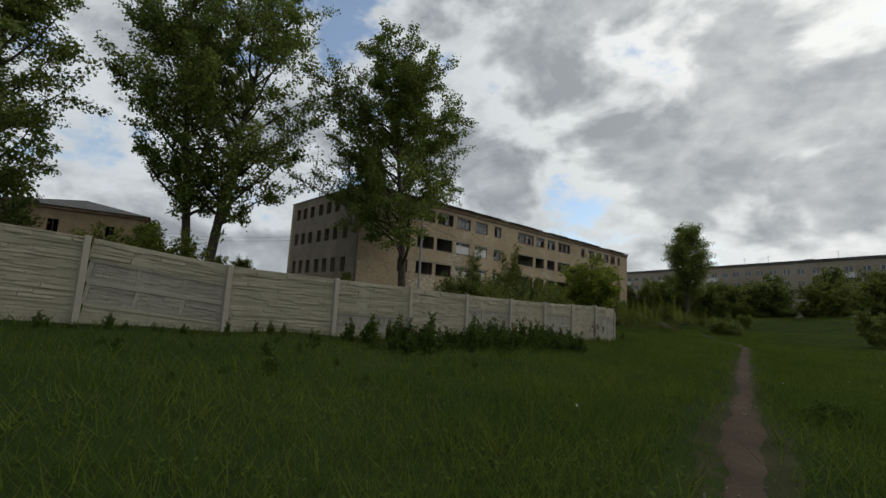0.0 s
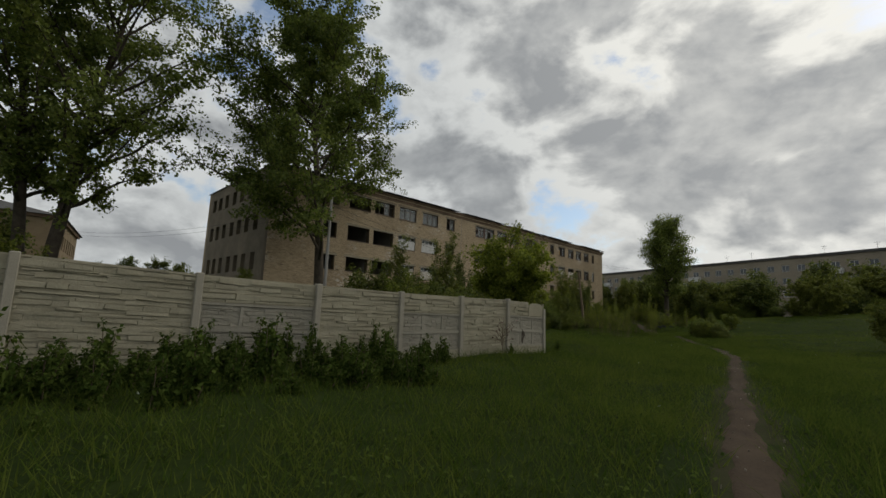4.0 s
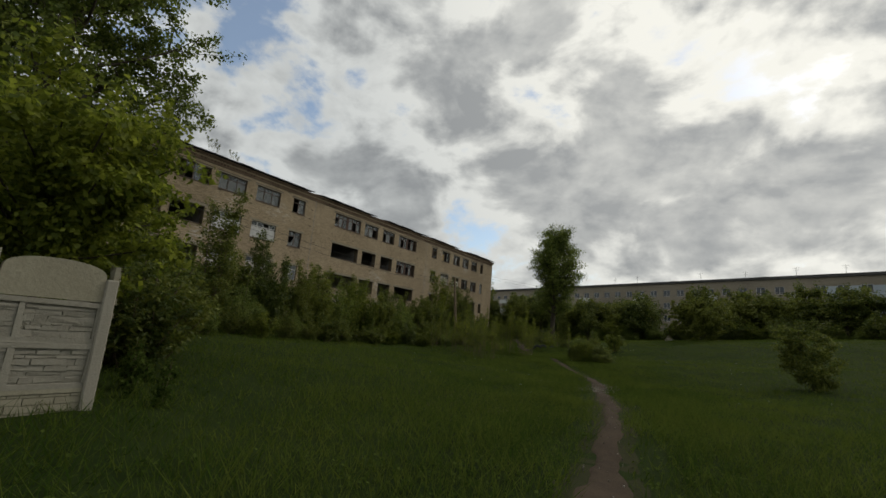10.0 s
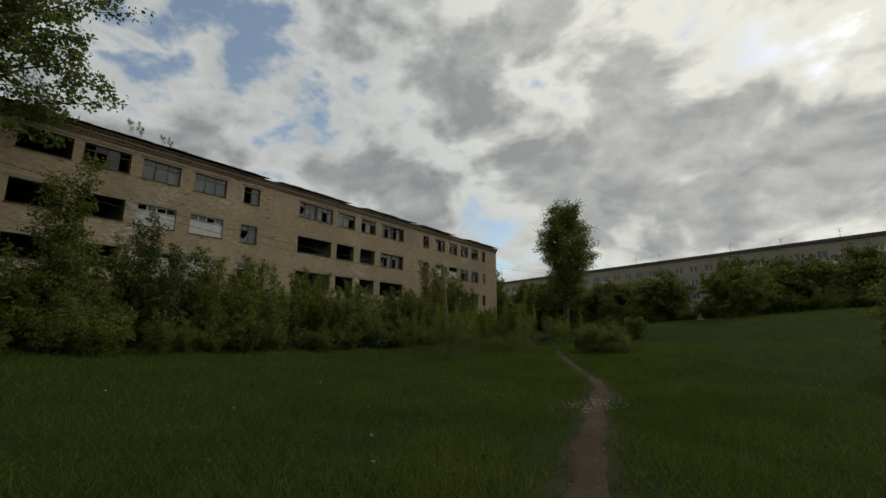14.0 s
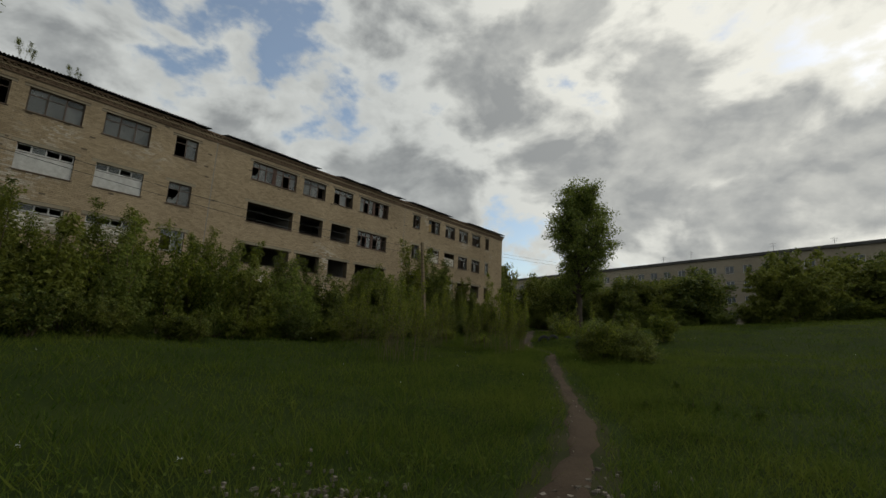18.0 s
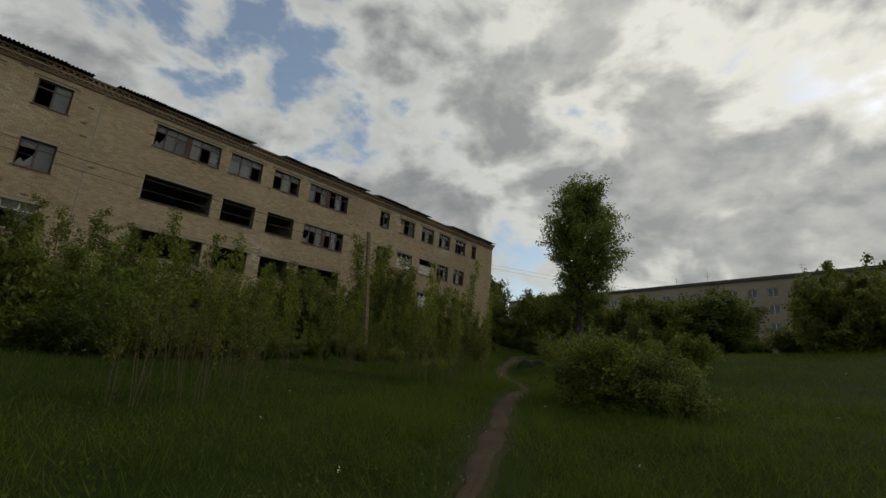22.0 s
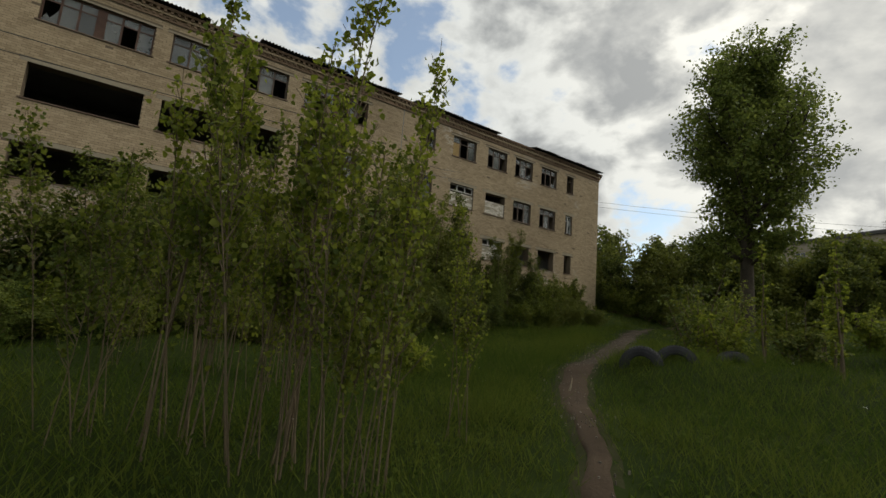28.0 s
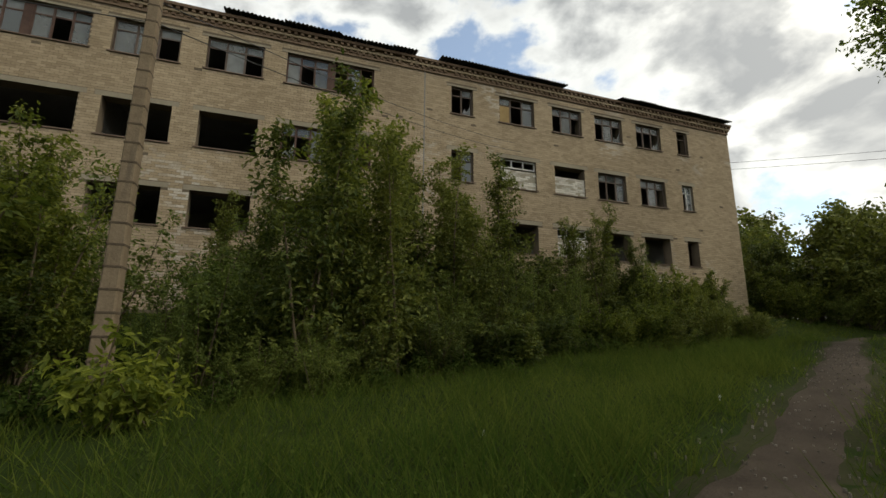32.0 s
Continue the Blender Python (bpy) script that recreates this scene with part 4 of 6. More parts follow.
for x0, x1, z0, z1 in side:
    part("window", box_bm((x0 + x1) / 2 - 0.05, (x0 + x1) / 2 + 0.05, HY1 - 0.3, HY1 - 0.22, z0, z1), M_FRAME_B, old)
bm = bmesh.new()
e = 0.8
c = [bm.verts.new(p) for p in ((HX + e, HY0 - e, HZ), (HX + e, HY1 + e, HZ), (HX2 - e, HY1 + e, HZ), (HX2 - e, HY0 - e, HZ))]
r = [bm.verts.new(p) for p in ((HX - 9, (HY0 + HY1) / 2, HZ + 2.9), (HX2 + 9, (HY0 + HY1) / 2, HZ + 2.9))]
for f in ((c[0], c[1], r[0]), (c[1], c[2], r[1], r[0]), (c[2], c[3], r[1]), (c[3], c[0], r[0], r[1]), (c[3], c[2], c[1], c[0])):
    bm.faces.new(f)
part("roof", bm, M_SLATE, old, "rusty hipped roof")
part("cornice", box_bm(HX + 0.01, HX + 0.4, HY0, HY1 + 0.4, HZ - 0.45, HZ - 0.02), M_DENTIL, old)
part("cornice", box_bm(HX2, HX, HY1 + 0.01, HY1 + 0.4, HZ - 0.45, HZ - 0.02), M_DENTIL, old)
old.matrix_world = pose(-85.0, 9.2, 0, 0, 0, -10.0)

# a low shed with a pale roof between the fence and the old house
shed = thing("long_shed", (-64.5, -6.4, 0), "long low shed with a pale sheet roof", "building", turn=-4)
sh = [(y, y + 1.2, 5.6, 6.5) for y in np.arange(-26, -2, 2.3)]
part_mesh("wall", wall_grid("wall", -28, 0, 0.0, 7.0, sh, 0.35, M_ROOM, lambda u, d, z: (-d, u, z)), shed)
part("end_wall", box_bm(-9, -0.36, -0.35, 0, 0, 7.0), M_ROOM, shed)
part("end_wall", box_bm(-9, -0.36, -28, -27.65, 0, 7.0), M_ROOM, shed)
part("back_wall", box_bm(-9.35, -9.01, -28, 0, 0, 7.0), M_ROOM, shed)
bm = bmesh.new()
v = [bm.verts.new(p) for y in (-28.4, 0.4) for p in ((0.5, y, 7.02), (0.5, y, 7.16), (-4.7, y, 8.3), (-9.8, y, 7.16), (-9.8, y, 7.02))]
bm.faces.new(v[:5][::-1])
bm.faces.new(v[5:])
for k in range(5):
    bm.faces.new((v[k], v[(k + 1) % 5], v[5 + (k + 1) % 5], v[5 + k]))
part("roof", bm, M_PALEROOF, shed, "pale weathered sheet roof")

# ---- five-storey block in the distance ----
A_END, B_END, BLOCK_Z, ROOF_Z = Vector((31.0, 110.0, 0)), Vector((-72.0, 147.0, 0)), 2.0, 17.0
along = (B_END - A_END).normalized()
block = thing("apartment_block", (A_END.x, A_END.y, 0), "long five-storey apartment block of grey-beige panels", "building", turn=math.degrees(math.atan2(along.y, along.x)))
BL = (B_END - A_END).length


def bpart(name, bm, material, label=""):
    o = part(name, bm, material, block, label)
    return o


# in the block's own frame x runs along it and +y is the side that faces the meadow
cols = np.arange(1.2, BL - 2.5, 3.0)
bh = [(x, x + 1.5, BLOCK_Z + 0.7 + 2.75 * k, BLOCK_Z + 2.1 + 2.75 * k) for x in cols for k in range(5)]
part_mesh("wall", wall_grid("wall", 0, BL, 0.0, ROOF_Z - 0.5, bh, 0.35, M_PANEL, lambda u, d, z: (u, -d, z)), block)
bpart("pale_facing", box_bm(-0.02, 1.19, 0.004, 0.05, BLOCK_Z, ROOF_Z - 2.1), M_PALEBLUE, "pale blue-grey facing slab")
for x in cols[:6]:
    bpart("pale_facing", box_bm(x + 1.51, x + 2.99, 0.004, 0.05, BLOCK_Z, ROOF_Z - 2.1), M_PALEBLUE)
    for k in range(5):
        top = BLOCK_Z + 0.69 + 2.75 * k
        bpart("pale_facing", box_bm(x - 0.005, x + 1.505, 0.004, 0.05, max(BLOCK_Z, top - 1.34), top), M_PALEBLUE)
bpart("end_wall", box_bm(0.0, 0.35, -12, -0.35, 0, ROOF_Z - 0.5), M_PANEL)
bpart("end_wall", box_bm(BL - 0.35, BL, -12, -0.35, 0, ROOF_Z - 0.5), M_PANEL)
bpart("back_wall", box_bm(0.35, BL - 0.35, -12, -11.7, 0, ROOF_Z - 0.5), M_PANEL)
bpart("core_wall", box_bm(0.35, BL - 0.35, -5.2, -5.0, 0, ROOF_Z - 0.5), M_ROOM)
bpart("roof", box_bm(-0.25, BL + 0.25, -12.3, 0.3, ROOF_Z - 0.5, ROOF_Z), M_SLATE)
for k in range(1, 6):
    bpart("floor_band", box_bm(0, BL, 0.0, 0.03, BLOCK_Z + 1.0 + 2.75 * (k - 1) - 0.04, BLOCK_Z + 1.0 + 2.75 * (k - 1) + 0.04), M_SLAB)
bmf = bmesh.new()
for a in ((0, 0.08, 0, 1.4), (1.42, 1.5, 0, 1.4), (0.08, 1.42, 0, 0.08), (0.08, 1.42, 1.32, 1.4), (0.72, 0.80, 0.08, 1.32)):
    box(bmf, a[0], a[1], -0.2, -0.12, a[2], a[3])
fme = bpy.data.meshes.new("window")
bmf.to_mesh(fme)
bmf.free()
fme.materials.append(M_FRAME_W)
pme = boxes_mesh("pane", [(0.08, -0.165, 0.08)], [(1.42, -0.155, 1.32)], M_DARKWIN)
rb = np.random.default_rng(21)
bal = bmesh.new()
box(bal, -0.3, 2.6, 0.03, 1.0, -0.12, 0.0)
box(bal, -0.3, 2.6, 0.92, 1.0, 0.0, 1.0)
box(bal, -0.3, -0.22, 0.03, 0.92, 0.0, 1.0)
box(bal, 2.52, 2.6, 0.03, 0.92, 0.0, 1.0)
bal_me = bpy.data.meshes.new("balcony")
bal.to_mesh(bal_me)
bal.free()
bal_me.materials.append(M_FRAME_W)
for n, (x0, x1, z0, z1) in enumerate(bh):
    w = part_mesh("window", fme, block)
    w.location = (x0, 0, z0)
    part_mesh("pane", pme, w)
    col = n // 5
    if col % 5 == 2:
        b = part_mesh("balcony", bal_me, block)
        b.location = (x0 - 0.4, 0, z0 - 1.0)
for x in (6, 17, 24, 33, 41, 55, 62):
    m = part_mesh("antenna", tubes_mesh("antenna", [([(0, 0, 0), (0, 0, 2.2)], [0.03, 0.02]), ([(-0.5, 0, 1.9), (0.5, 0, 1.9)], [0.02, 0.02]), ([(-0.35, 0, 1.5), (0.35, 0, 1.5)], [0.02, 0.02])], M_WIRE, 4), block)
    m.location = (x, -5 + 3 * rb.random(), ROOF_Z)
for x in (10, 29, 47):
    bpart("vent_shaft", box_bm(x, x + 1.6, -6, -5, ROOF_Z, ROOF_Z + 0.9), M_PANEL)


# ---- trees and shrubs ----
def curve_points(start, direction, length, n, bend, wiggle, r):
    p, d = np.array(start, float), np.array(direction, float)
    d /= np.linalg.norm(d)
    out = [p.copy()]
    for _ in range(n):
        d = d + np.array([0, 0, bend / n]) + r.normal(size=3) * wiggle
        d /= np.linalg.norm(d)
        p = p + d * length / n
        out.append(p.copy())
    return np.array(out)


def grow(r, height, radius, lo, limbs, twigs, per, spread_, trunk_r, lean=(0, 0), rise=0.9, top_r=0.45, low=0.62, bare=False):
    """Branches and leaf places of a tree that stands at the origin. lo: where the crown begins, as a share of the height."""
    wood, leaf, outs = [], [], []
    t = np.linspace(0, 1, 9)
    trunk = np.stack([lean[0] * t ** 1.3 * height + np.cumsum(r.normal(0, 0.012 * height / 9, 9)), lean[1] * t ** 1.3 * height + np.cumsum(r.normal(0, 0.012 * height / 9, 9)), t * height * 0.93], -1)
    wood.append((trunk, trunk_r * (1 - t) ** 0.8 + 0.02))
    for k in range(limbs):
        h = lo + (0.97 - lo) * (k + r.random()) / limbs
        s = np.array([np.interp(h * 0.98, t, trunk[:, c]) for c in range(3)])
        share = (h - lo) / (1 - lo)
        prof = (low + (1 - low) / 0.35 * share) if share < 0.35 else 1.0 - (1 - top_r) * ((share - 0.35) / 0.65) ** 1.6
        az = k * 2.4 + r.normal() * 0.5
        if bare and share < 0.27 and math.sin(az) > -0.2:
            continue
        el = rise * (0.55 + 0.5 * share) + r.normal() * 0.12
        ln = radius * prof * r.uniform(0.72, 1.15)
        limb = curve_points(s, (math.cos(az), math.sin(az), math.tan(min(el, 1.35))), ln * 1.15, 6, 0.35, 0.10, r)
        wood.append((limb, np.linspace(trunk_r * (0.42 - 0.25 * share), 0.012, 7)))
        for q in range(twigs):
            at = 0.3 + 0.7 * (q + r.random()) / twigs
            s2 = np.array([np.interp(at * 6, np.arange(7), limb[:, c]) for c in range(3)])
            d2 = r.normal(size=3) + np.array([math.cos(az), math.sin(az), 0.6]) * 0.7
            tw = curve_points(s2, d2, ln * r.uniform(0.22, 0.48), 3, 0.3, 0.18, r)
            wood.append((tw, np.linspace(trunk_r * 0.07 + 0.006, 0.005, 4)))
            n = max(2, int(per * r.uniform(0.5, 1.5)))
            w = r.random(n) ** 0.7
            pos = np.stack([np.interp(w * 3, np.arange(4), tw[:, c]) for c in range(3)], -1)
            off = r.normal(size=(n, 3))
            off *= (r.random((n, 1)) ** 0.4 / np.linalg.norm(off, axis=1)[:, None])
            leaf.append(pos + off * spread_ * 1.7 * np.array([1, 1, 0.72]))
            outs.append(off + np.array([0, 0, 0.45]))
    return wood, np.concatenate(leaf), np.concatenate(outs)


def plant(name, r, label, category, leaf_size, leaf_mat, bark=None, group="", sides=6, droop=0.3, **how):
    bark = bark or M_BARK
    e = thing(name, (0, 0, 0), label, category, group)
    wood, leaf, outs = grow(r, **how)
    if len(wood) > 1:
        part_mesh("trunk", tubes_mesh("trunk", wood[:1], bark, 9), e)
        # the fine twigs of the small growth are hidden by its leaves
        limbs = wood[1:] if sides > 5 else [w for w in wood[1:] if len(w[0]) > 4]
        part_mesh("branchwork", tubes_mesh("branchwork", limbs, bark, 3 if sides < 6 else 4), e, kind="stuff")
    part_mesh("crown", leaves_mesh("crown", leaf, leaf_size, leaf_mat, r, droop, outs), e, "loose crown of small green leaves")
    return e


def put(e, x, y, turn=0, s=1.0, sz=None, sink=0.08):
    e.matrix_world = Matrix.Translation((x, y, gz(x, y) - sink)) @ Euler((0, 0, turn)).to_matrix().to_4x4() @ Matrix.Diagonal((s, s, sz or s, 1))


def again(e, x, y, turn, s, sz=None, sink=0.08):
    keep = e.scale.copy()
    e.scale = (1, 1, 1)
    c = copy_thing(e, Matrix.Translation((x, y, gz(x, y) - sink)) @ Euler((0, 0, turn)).to_matrix().to_4x4() @ Matrix.Diagonal((s, s, sz or s, 1)))
    e.scale = keep
    return c


R = lambda s: np.random.default_rng(s)


def sprays(name, seed, label, category, group, height, radius, stems, twigs, per, leaf_size, leaf_mat, lean=0.5, low=0.12, slim=0.24):
    """A self-sown shrub: upright stems that arch outwards, ascending side twigs, and drooping pointed leaflets along them."""
    r = R(seed)
    e = thing(name, (0, 0, 0), label, category, group)
    wood, leaf, outs = [], [], []
    for k in range(stems):
        az = k * 2.4 + r.normal() * 0.4
        tilt = lean * math.sqrt((k + 0.3) / stems)
        ln = height * (1.0 if k == 0 else r.uniform(0.55, 1.0) * (1.0 - 0.25 * tilt))
        b = r.normal(size=2) * 0.12 * radius
        stem = curve_points((b[0], b[1], 0), (math.cos(az) * tilt, math.sin(az) * tilt, 1.0), ln, 7, 0.12, 0.05, r)
        wood.append((stem, np.linspace(0.012 + 0.006 * height, 0.006, 8)))
        for q in range(twigs):
            at = low + (1 - low) * (q + r.random()) / twigs
            s2 = np.array([np.interp(at * 7, np.arange(8), stem[:, c]) for c in range(3)])
            a2 = r.uniform(0, 6.28)
            reach = radius * (0.62 * (1.05 - at) + 0.16) * r.uniform(0.6, 1.3)
            tw = curve_points(s2, (math.cos(a2), math.sin(a2), r.uniform(0.4, 1.3)), reach, 4, -0.1, 0.12, r)
            wood.append((tw, np.linspace(0.008, 0.003, 5)))
            n = max(3, int(per * r.uniform(0.6, 1.4)))
            w = r.random(n) ** 0.8
            pos = np.stack([np.interp(w * 4, np.arange(5), tw[:, c]) for c in range(3)], -1)
            leaf.append(pos + r.normal(size=(n, 3)) * np.array([0.05, 0.05, 0.04]) * radius)
            outs.append(np.tile([0.35 * math.cos(a2), 0.35 * math.sin(a2), 0.8], (n, 1)))
    part_mesh("branchwork", tubes_mesh("branchwork", [w for w in wood if len(w[0]) > 6], M_STEM, 4), e, kind="stuff")
    part_mesh("crown", leaves_mesh("crown", np.concatenate(leaf), leaf_size, leaf_mat, r, 0.6, np.concatenate(outs), slim=slim), e, "loose sprays of pointed green leaves")
    return e


# the large poplars behind the fence
BIG = dict(limbs=38, twigs=9, per=95, spread_=0.38, rise=0.9, top_r=0.62)
e = plant("poplar_tree", R(1), "tall poplar with a leaning forked trunk behind the fence", "tree", 0.27, M_LEAF, height=27, radius=8.2, lo=0.22, trunk_r=0.42, lean=(0.02, 0.10), **BIG)
put(e, -34.4, 6.6)
e = plant("poplar_tree", R(2), "tall dark poplar beside a forked one", "tree", 0.27, M_LEAF, height=25, radius=7.0, lo=0.26, trunk_r=0.38, lean=(-0.02, -0.10), **BIG)
put(e, -35.4, 5.4)
e = plant("poplar_tree", R(3), "broad poplar with low hanging boughs behind the fence", "tree", 0.27, M_LEAF, height=22, radius=6.5, lo=0.22, trunk_r=0.36, lean=(0.0, 0.03), **BIG)
put(e, -36.0, -8.0)
e = plant("poplar_tree", R(4), "tall poplar standing against the building front", "tree", 0.26, M_LEAF, height=22.3, radius=8.3, lo=0.18, low=1.05, bare=True, trunk_r=0.40, lean=(0.0, -0.12), **dict(BIG, twigs=12, limbs=48, per=135, rise=0.72))
put(e, -29.3, 23.1)
e = plant("poplar_tree", R(5), "single oval poplar by the end of the path", "tree", 0.2, M_LEAF, height=15.2, radius=4.9, lo=0.25, low=0.6, trunk_r=0.36, lean=(0.02, 0.0), limbs=56, twigs=12, per=76, spread_=0.38, rise=1.12, top_r=0.42)
put(e, -21.5, 77.6)

# shrubs: a few grown, then planted again
SH = [sprays("shrub", 20 + k, ("dense dark green wild shrub in front of the building", "arching green ash shrub in front of the building", "tall leafy wild shrub in front of the building", "yellow-green young maple shrub among darker ones")[k], "shrub", "thicket along the building",
             4.2, 1.9, (17, 15, 19, 14)[k], (14, 14, 13, 14)[k], 25, (0.21, 0.25, 0.18, 0.22)[k], (M_LEAF2, M_LEAF2, M_LEAF, M_LEAF4)[k], (0.75, 0.6, 0.85, 0.55)[k]) for k in range(4)]
FINE = [sprays("shrub", 24 + k, ("arching green ash shrub with fine pointed leaflets", "dark leafy shrub with a ragged top")[k], "shrub", "thicket along the building", 4.2, 1.9, 19, 16, 36, (0.15, 0.135)[k], (M_LEAF2, M_LEAF)[k], (0.6, 0.75)[k]) for k in range(2)]
TALL = [sprays("young_tree", 30 + k, "slender feathery young tree among the shrubs", "tree", "young trees in the thicket", 7.0, 2.1, (5, 6, 5)[k], (40, 34, 42)[k], 44, 0.155, (M_LEAF2, M_LEAF4, M_LEAF2)[k], 0.2, 0.06) for k in range(3)]
FAR = [plant("woodland_tree", R(40 + k), "leafy tree in the belt round the meadow", "tree", 0.36, M_LEAF2, group="tree belt round the meadow", height=8.0, radius=3.4, lo=0.05, limbs=26, twigs=6, per=28, spread_=0.42, trunk_r=0.16, rise=0.9, top_r=0.55, sides=4) for k in range(3)]
rs = R(77)


def thicket_front(y):
    return float(np.interp(y, [20, 23, 30, 37, 43, 48, 52, 56, 62, 70, 77], [-15.58, -16.15, -18.16, -19.88, -19.64, -21.33, -22.6, -23.9, -26.0, -28.6, -30.6]))


for k, s in enumerate(SH):
    put(s, thicket_front(24.5 + 9.2 * k) - 1.2, 24.5 + 9.2 * k, k * 1.3, 0.85)
for k, s in enumerate(FINE):
    put(s, (-23.6, -26.6)[k], (51.6, 57.0)[k], k * 1.7, 0.8)
for k, s in enumerate(TALL):
    put(s, (-19.5, -28.0, -27.2)[k], (27.6, 58.4, 61.6)[k], k * 2.0, (0.95, 1.12, 0.85)[k])
for k, s in enumerate(FAR):
    put(s, (-14.0, -6.0, -30.0)[k], (104.0, 108.0, 92.0)[k], k * 1.1, (1.0, 0.9, 0.8)[k])
for y in np.arange(20.5, 77, 1.55):
    k = float(np.interp(y, [20, 27, 30, 40, 48, 60, 66, 77], [0.66, 0.7, 0.72, 0.68, 0.66, 0.66, 0.55, 0.48]))
    if abs(y - 54.5) < 0.9:
        continue
    again(FINE[int(rs.integers(2))] if 46 < y < 66 else SH[int(rs.integers(3)) if rs.random() < 0.75 else 3], thicket_front(y) - 1.1 + rs.normal() * 0.5, y + rs.normal() * 0.3, rs.uniform(0, 6.28), k * rs.uniform(0.7, 1.1), k * rs.uniform(0.5, 1.4))
for y in np.arange(21.0, 74, 2.0):
    k = float(np.interp(y, [20, 27, 33, 42, 60, 66, 77], [0.85, 1.0, 0.95, 0.9, 0.92, 0.72, 0.55]))
    again(FINE[int(rs.integers(2))] if 48 < y < 62 else SH[int(rs.integers(3))], thicket_front(y) - 3.6 + rs.normal() * 0.6, y + rs.normal() * 0.4, rs.uniform(0, 6.28), k * rs.uniform(0.85, 1.1), k * rs.uniform(0.85, 1.15))
for x, y, s in ((-21.5, 25.0, 0.85), (-21.0, 30.5, 0.8), (-24.0, 37.5, 0.72), (-23.5, 41.0, 0.62), (-25.5, 47.0, 0.6), (-25.5, 52.5, 0.62), (-29.6, 63.4, 0.85), (-26.6, 56.4, 0.6), (-29.5, 66.5, 0.6), (-30.5, 55.0, 0.6), (-19.6, 32.6, 0.62), (-21.2, 34.0, 0.55), (-21.8, 39.0, 0.6), (-22.6, 43.6, 0.55), (-24.2, 44.6, 0.6), (-24.0, 49.8, 0.6), (-23.6, 31.0, 0.7), (-31.2, 71.0, 0.5), (-27.6, 60.2, 0.95), (-30.4, 68.2, 0.66), (-24.5, 53.1, 0.6), (-24.6, 51.2, 0.58), (-24.8, 57.1, 0.85), (-24.9, 58.6, 0.78), (-22.0, 36.0, 0.66), (-23.2, 39.6, 0.66), (-22.4, 33.0, 0.68), (-25.2, 42.6, 0.68)):
    again(TALL[int(rs.integers(3))], x, y, rs.uniform(0, 6.28), s)
for y in np.concatenate([np.arange(22, 44, 0.9), np.arange(44, 74, 0.62)]):
    if abs(y - 54.5) < 1.0:
        continue
    again(FINE[int(rs.integers(2))] if 46 < y < 62 and rs.random() < 0.7 else SH[int(rs.integers(4))], thicket_front(y) + 0.5 + rs.normal() * 0.5, y + rs.normal() * 0.4, rs.uniform(0, 6.28), rs.uniform(0.3, 0.48), rs.uniform(0.22, 0.42))
for x, y, s in ((-9.3, 21.0, 0.5), (-11.4, 21.6, 0.5), (-13.4, 22.0, 0.55), (-8.0, 20.2, 0.45), (-15.0, 21.0, 0.6), (-11.0, 20.2, 0.5)):
    again(SH[int(rs.integers(3))], x, y, rs.uniform(0, 6.28), s)
# tree belt along the far side of the meadow
for x, y, s in ((-40, 88, 0.75), (-35.5, 86, 0.62), (-31.5, 88, 0.8), (-30.5, 84.5, 0.75), (-27, 86.5, 0.8), (-24.5, 88, 0.8), (-22.5, 85, 0.4), (-19, 87, 0.5), (-34.5, 83.5, 0.55), (-28.8, 83.2, 0.35), (-27, 91, 0.9), (-21.5, 90, 0.75), (-28, 95, 0.75), (-24, 92, 0.65), (-19, 93, 0.7), (-14.5, 95, 0.75), (-13.2, 98, 0.8), (-5, 98, 0.95), (0, 97, 0.9), (4.5, 96, 0.9), (9, 96, 0.95), (14, 95, 0.8), (19, 93, 0.8), (24, 92, 0.8), (30, 90, 0.85), (36, 88, 0.8), (43, 86, 0.85),
                (50, 82, 0.9), (57, 76, 0.9), (63, 69, 0.9), (68, 60, 0.9), (72, 50, 0.9), (75, 38, 0.9), (-46, 100, 1.1), (-55, 104, 1.1), (-36, 104, 1.0), (-31, 101, 0.95), (-24, 100, 0.8), (-17, 100, 0.85), (-4.5, 103, 0.9), (2, 103, 0.85), (12, 102, 0.85)):
    again(FAR[int(rs.integers(3))], x + rs.normal() * 0.8, y + rs.normal() * 0.8, rs.uniform(0, 6.28), s * rs.uniform(0.85, 1.1))
# the hedge before the distant block, thick from end to end but for one gap
for k in range(28):
    x = -33 + 0.74 * k
    again(FAR[int(rs.integers(3))], x + rs.normal() * 0.4, 92.5 + rs.normal() * 1.2, rs.uniform(0, 6.28), rs.uniform(0.9, 1.05), rs.uniform(0.55, 0.78))
for x, y, k in ((-12.6, 94.0, 1.2), (-13.8, 95.0, 1.15), (0.5, 93, 1.1), (3.4, 93.5, 1.15), (6.2, 94, 1.1), (9.0, 94, 1.05), (12, 94, 1.1), (-1.2, 94, 0.9), (15.5, 93.5, 1.1), (19, 92, 1.1), (23, 91, 1.1), (28, 90, 1.1)):
    again(FAR[int(rs.integers(3))], x, y, rs.uniform(0, 6.28), 0.95 * k, 0.62 * k)
for k in range(44):
    x = -32 + 1.35 * k
    again(SH[int(rs.integers(4))], x + rs.normal() * 0.5, 89.5 - max(0, x - 10) * 0.12 + rs.normal() * 0.8, rs.uniform(0, 6.28), rs.uniform(0.8, 1.2) * (0.45 if -10.8 < x < -6.5 else 1), rs.uniform(0.5, 0.9) * (0.45 if -10.8 < x < -6.5 else 1))
